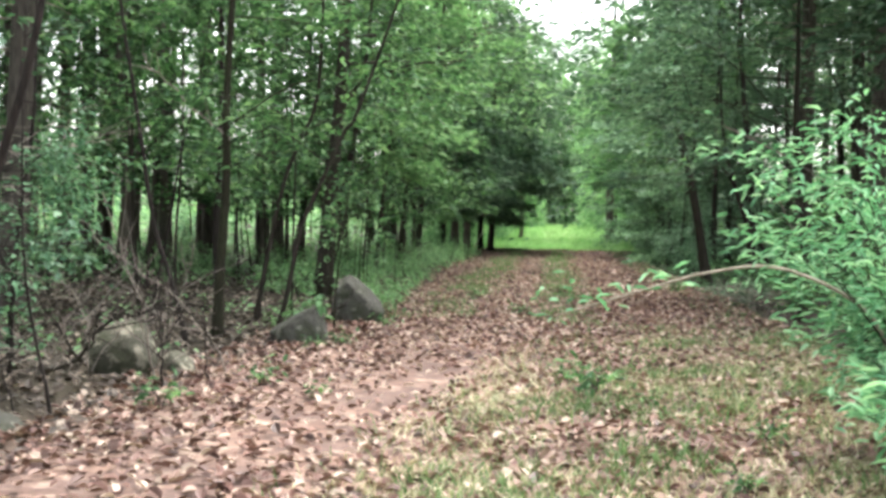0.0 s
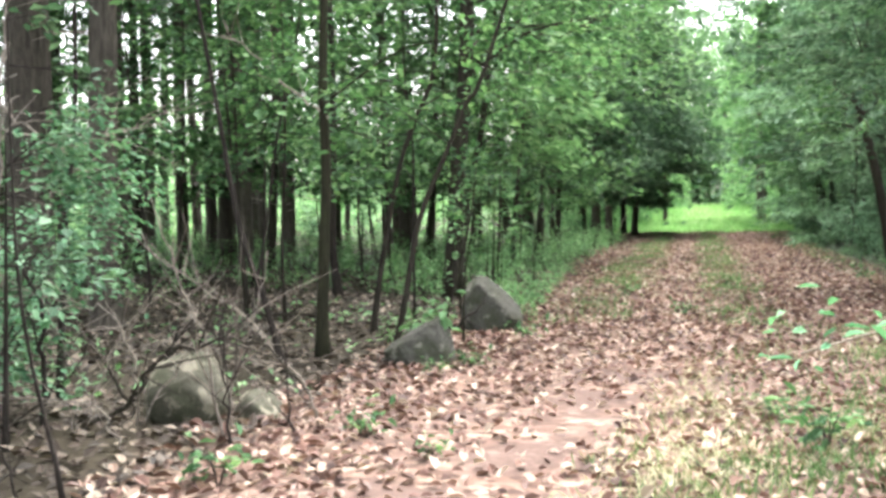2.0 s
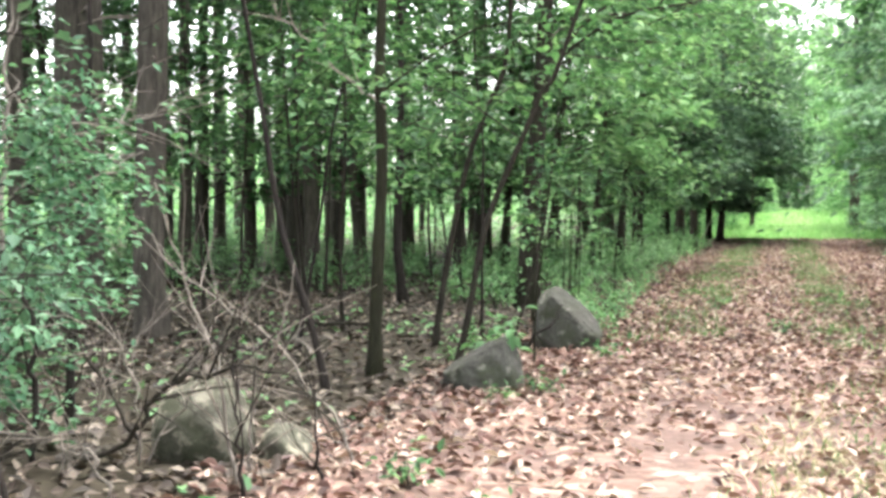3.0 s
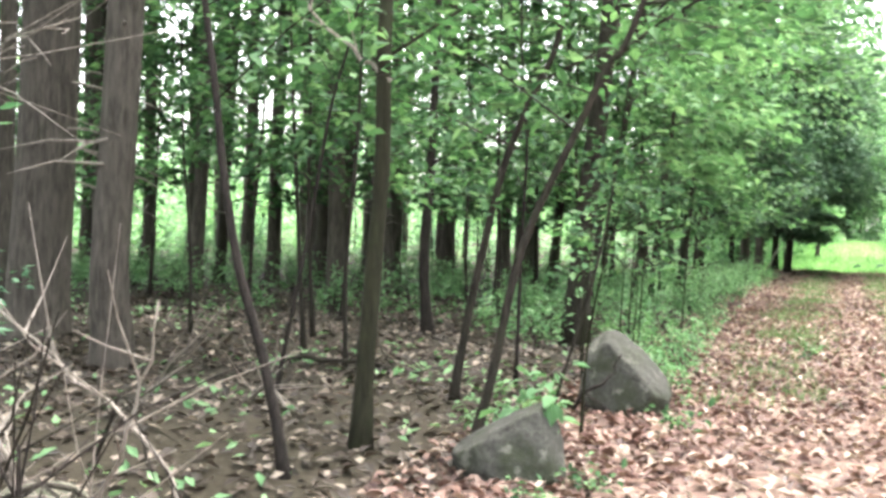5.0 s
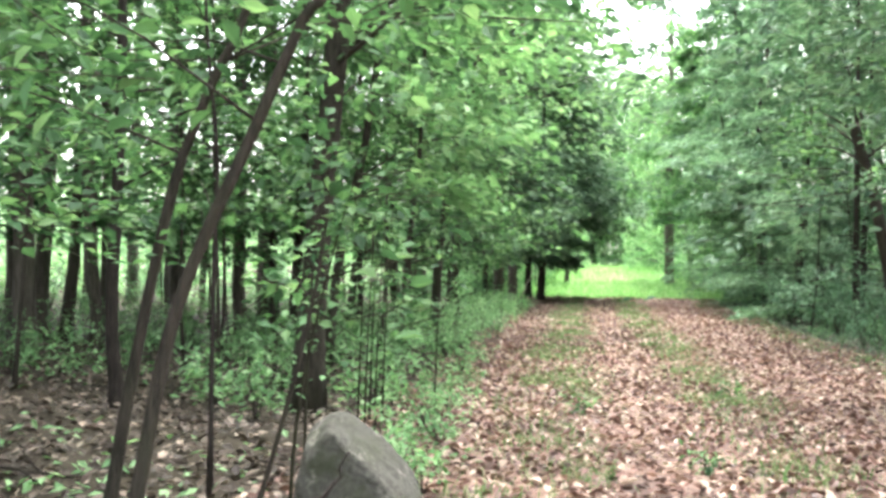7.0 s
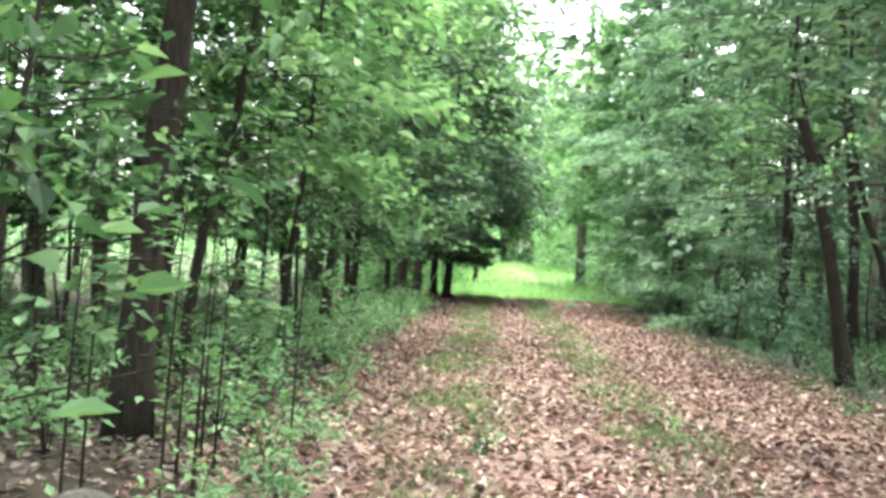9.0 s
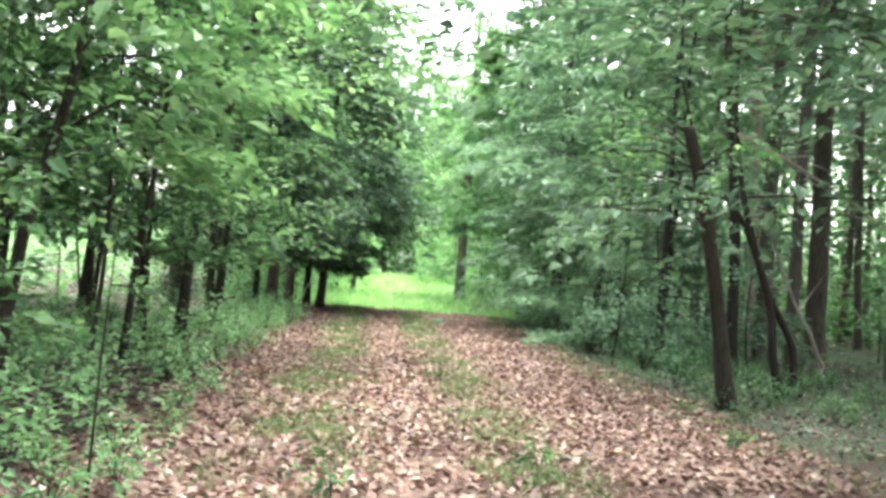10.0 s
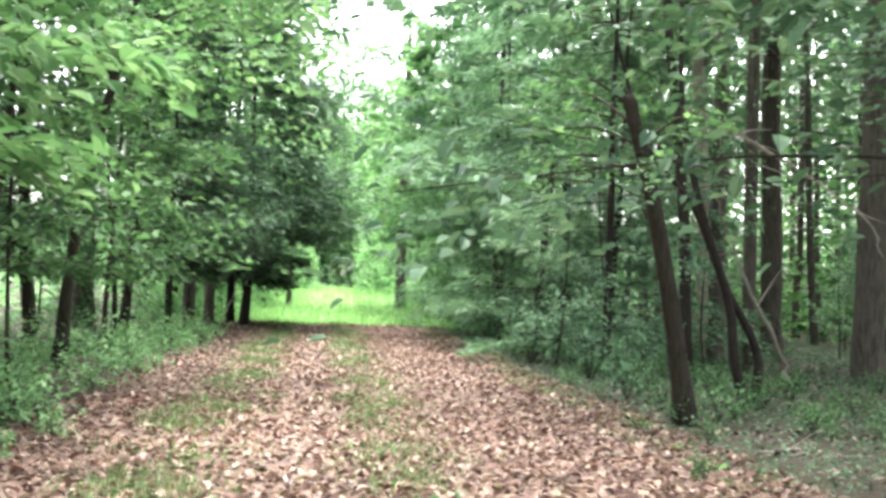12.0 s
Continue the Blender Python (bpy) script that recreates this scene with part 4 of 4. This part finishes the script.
def blades(c, r, height, width, lean=0.45):
    n = len(c)
    a = r.random(n) * 2 * np.pi
    h = height * (0.5 + 0.9 * r.random(n))
    side = np.stack([np.cos(a), np.sin(a), np.zeros(n)], 1) * width
    tip = c + np.stack([r.normal(0, lean, n) * h, r.normal(0, lean, n) * h, h], 1)
    mid = c + (tip - c) * 0.55 + np.stack([np.zeros(n), np.zeros(n), 0.12 * h], 1)
    v = np.stack([c - side, c + side, mid + side * 0.7, tip, mid - side * 0.7], 1).reshape(-1, 3)
    k = np.arange(n)[:, None] * 5
    return v, np.concatenate([k + [[0, 1, 2]], k + [[0, 2, 4]], k + [[4, 2, 3]]])


def turf_edge(x, y):
    """How far right of the grass line near the start, which runs slantwise over the trail."""
    return min(1.0, max(0.0, (x + 1.5 - 0.14 * (y - 6.5)) * 1.3))


def grassy(x, y):
    g = (2.1 * math.exp(-((x - 0.1) ** 2) / 0.16) + 1.7 * math.exp(-((x + 1.9) ** 2) / 0.2)) * (y > 16) * (1.15 if y > 26 else 0.85)
    g += 1.2 * turf_edge(x, y) * (1 - min(1, max(0, y - 11) / 6))
    g += 0.5 * (x > 1.4) * (y < 16) + 0.4 * (x > 2.4)
    return g * (0.1 + 2.2 * max(0.0, patch(x, y, 1.1, 3) - 0.05))


c, r = field(170000, -3.3, 3.4, 2.5, 51, grassy, 211)
v, f = blades(c, r, 0.11, 0.0045, 0.6)
stuff("grass", v, f, M_GRASS, "short sparse green grass growing through dead leaves", "grass")
c, r = field(44000, -2.0, 3.4, 2.5, 17, lambda x, y: max(0.0, 0.5 + 1.4 * patch(x, y, 0.8, 9)) * turf_edge(x, y) * min(1.0, (17 - y) / 6), 216)
v, f = blades(c, r, 0.075, 0.005, 1.0)
stuff("grass", v, f, leaf_material("dry_grass", [(0.0, (0.2, 0.19, 0.1)), (0.5, (0.38, 0.34, 0.2)), (1.0, (0.55, 0.5, 0.33))], 0.2), "pale dry grass lying among dead leaves", "grass")
c, r = field(26000, -6, 6.5, 52, 118, lambda x, y: 0.95, 212)
v, f = blades(c, r, 0.28, 0.02)
# sunlight on the open ride is put into this grass colour
stuff("grass", v, f, leaf_material("sunlit_ride_grass", [(0.0, (0.13, 0.3, 0.09)), (0.5, (0.22, 0.41, 0.15)), (1.0, (0.37, 0.54, 0.25))], 0.35), "bright green grass on the open ride", "grass")
c, r = field(62000, -22, -3.6, 10, 44, lambda x, y: max(0.0, 0.35 + 1.6 * patch(x, y, 0.6, 5)) * (1.0 if y > 20.5 else 0.28), 213)
c[:, 2] += 0.03 + np.where(c[:, 1] > 20.5, 0.8, 0.16) * r.random(len(c)) ** 1.3
v, f = leaves(c, 0.1, 0.5, 0.4, r)
stuff("ground_cover", v, f, M_BRIGHT, "bright green low plants covering the forest floor", "ground cover")
c, r = field(10000, -5.6, -3.2, 17.5, 46, lambda x, y: max(0.0, 0.25 + 1.8 * patch(x, y, 0.8, 8)) * (1.0 if y > 22 else 0.2), 215)
c[:, 2] += 0.03 + 0.5 * r.random(len(c)) ** 1.3
v, f = leaves(c, 0.11, 0.5, 0.4, r)
stuff("ground_cover", v, f, M_BRIGHT, "bright green plants along the trail edge", "ground cover")
c, r = field(70000, 3.1, 16, 20, 50, lambda x, y: 0.7 + 0.9 * patch(x, y, 0.5, 6), 214)
c[:, 2] += 0.02 + 0.2 * r.random(len(c)) ** 1.5
v, f = leaves(c, 0.065, 0.45, 0.4, r)
stuff("ground_cover", v, f, M_COOL, "dull green low plants covering the forest floor", "ground cover")


def far_woods(n, x0, x1, y0, y1, top, seed, mat, low=0.0):
    r = np.random.default_rng(seed)
    x, y = x0 + (x1 - x0) * r.random(n), y0 + (y1 - y0) * r.random(n)
    h = np.array([top * (0.75 + 0.5 * noise.noise(Vector((a * 0.09, b * 0.09, seed)))) for a, b in zip(x, y)])
    v, f = leaves(np.stack([x, y, low + (h - low) * r.random(n) ** 1.2], 1), 0.75, 0.6, 0.5, r)
    stuff("far_woods", v, f, mat, "green foliage of the farther woods", "woods")


def thicket(n, x0, x1, y0, y1, top, seed, mat, size=0.36):
    r = np.random.default_rng(seed)
    p = np.stack([x0 + (x1 - x0) * r.random(n), y0 + (y1 - y0) * r.random(n), top * r.random(n) ** 1.4], 1)
    v, f = leaves(p, size, 0.6, 0.45, r)
    stuff("thicket", v, f, mat, "bright green undergrowth deep in the wood", "undergrowth")


thicket(16000, -42, -9, 44, 105, 3.2, 231, M_BRIGHT)
thicket(14000, 9, 42, 50, 105, 3.2, 232, M_LEAF)
thicket(6000, -45, -20, 6, 46, 2.6, 233, M_BRIGHT)
thicket(5000, 18, 42, 10, 50, 2.6, 234, M_LEAF)
thicket(6000, -8.0, -4.0, 53, 68, 2.4, 235, M_BRIGHT, 0.22)
thicket(9000, -8.0, -3.3, 68, 90, 4.5, 242, M_BRIGHT, 0.26)
thicket(6000, -7.5, -2.6, 90, 113, 7.0, 238, M_BRIGHT, 0.36)
thicket(9000, 4.3, 8.5, 60, 82, 4.5, 236, M_BRIGHT, 0.24)
thicket(6000, 3.6, 8.5, 82, 113, 7.0, 239, M_BRIGHT, 0.34)
thicket(5000, -6, -1.2, 92, 100, 5.5, 243, M_BRIGHT, 0.3)
thicket(5000, 1.6, 7, 92, 102, 6.5, 244, M_BRIGHT, 0.3)
thicket(20000, -10, 10, 104, 114, 15.0, 237, M_BRIGHT, 0.45)
thicket(32000, 17, 45, 30, 105, 16.0, 240, M_LEAF, 0.6)
thicket(9000, -46, -27, 14, 70, 5.0, 241, M_BRIGHT, 0.45)
far_woods(22000, -75, -42, -10, 170, 16, 221, M_BRIGHT)
far_woods(19000, 36, 70, -10, 170, 15, 222, M_LEAF)
far_woods(9000, -40, 40, 150, 175, 15, 223, M_BRIGHT)
far_woods(5000, -40, -6, 95, 150, 9, 224, M_BRIGHT)
far_woods(5000, 6.5, 40, 95, 150, 9, 225, M_LEAF)
far_woods(5000, -40, 40, -45, -25, 14, 226, M_LEAF)
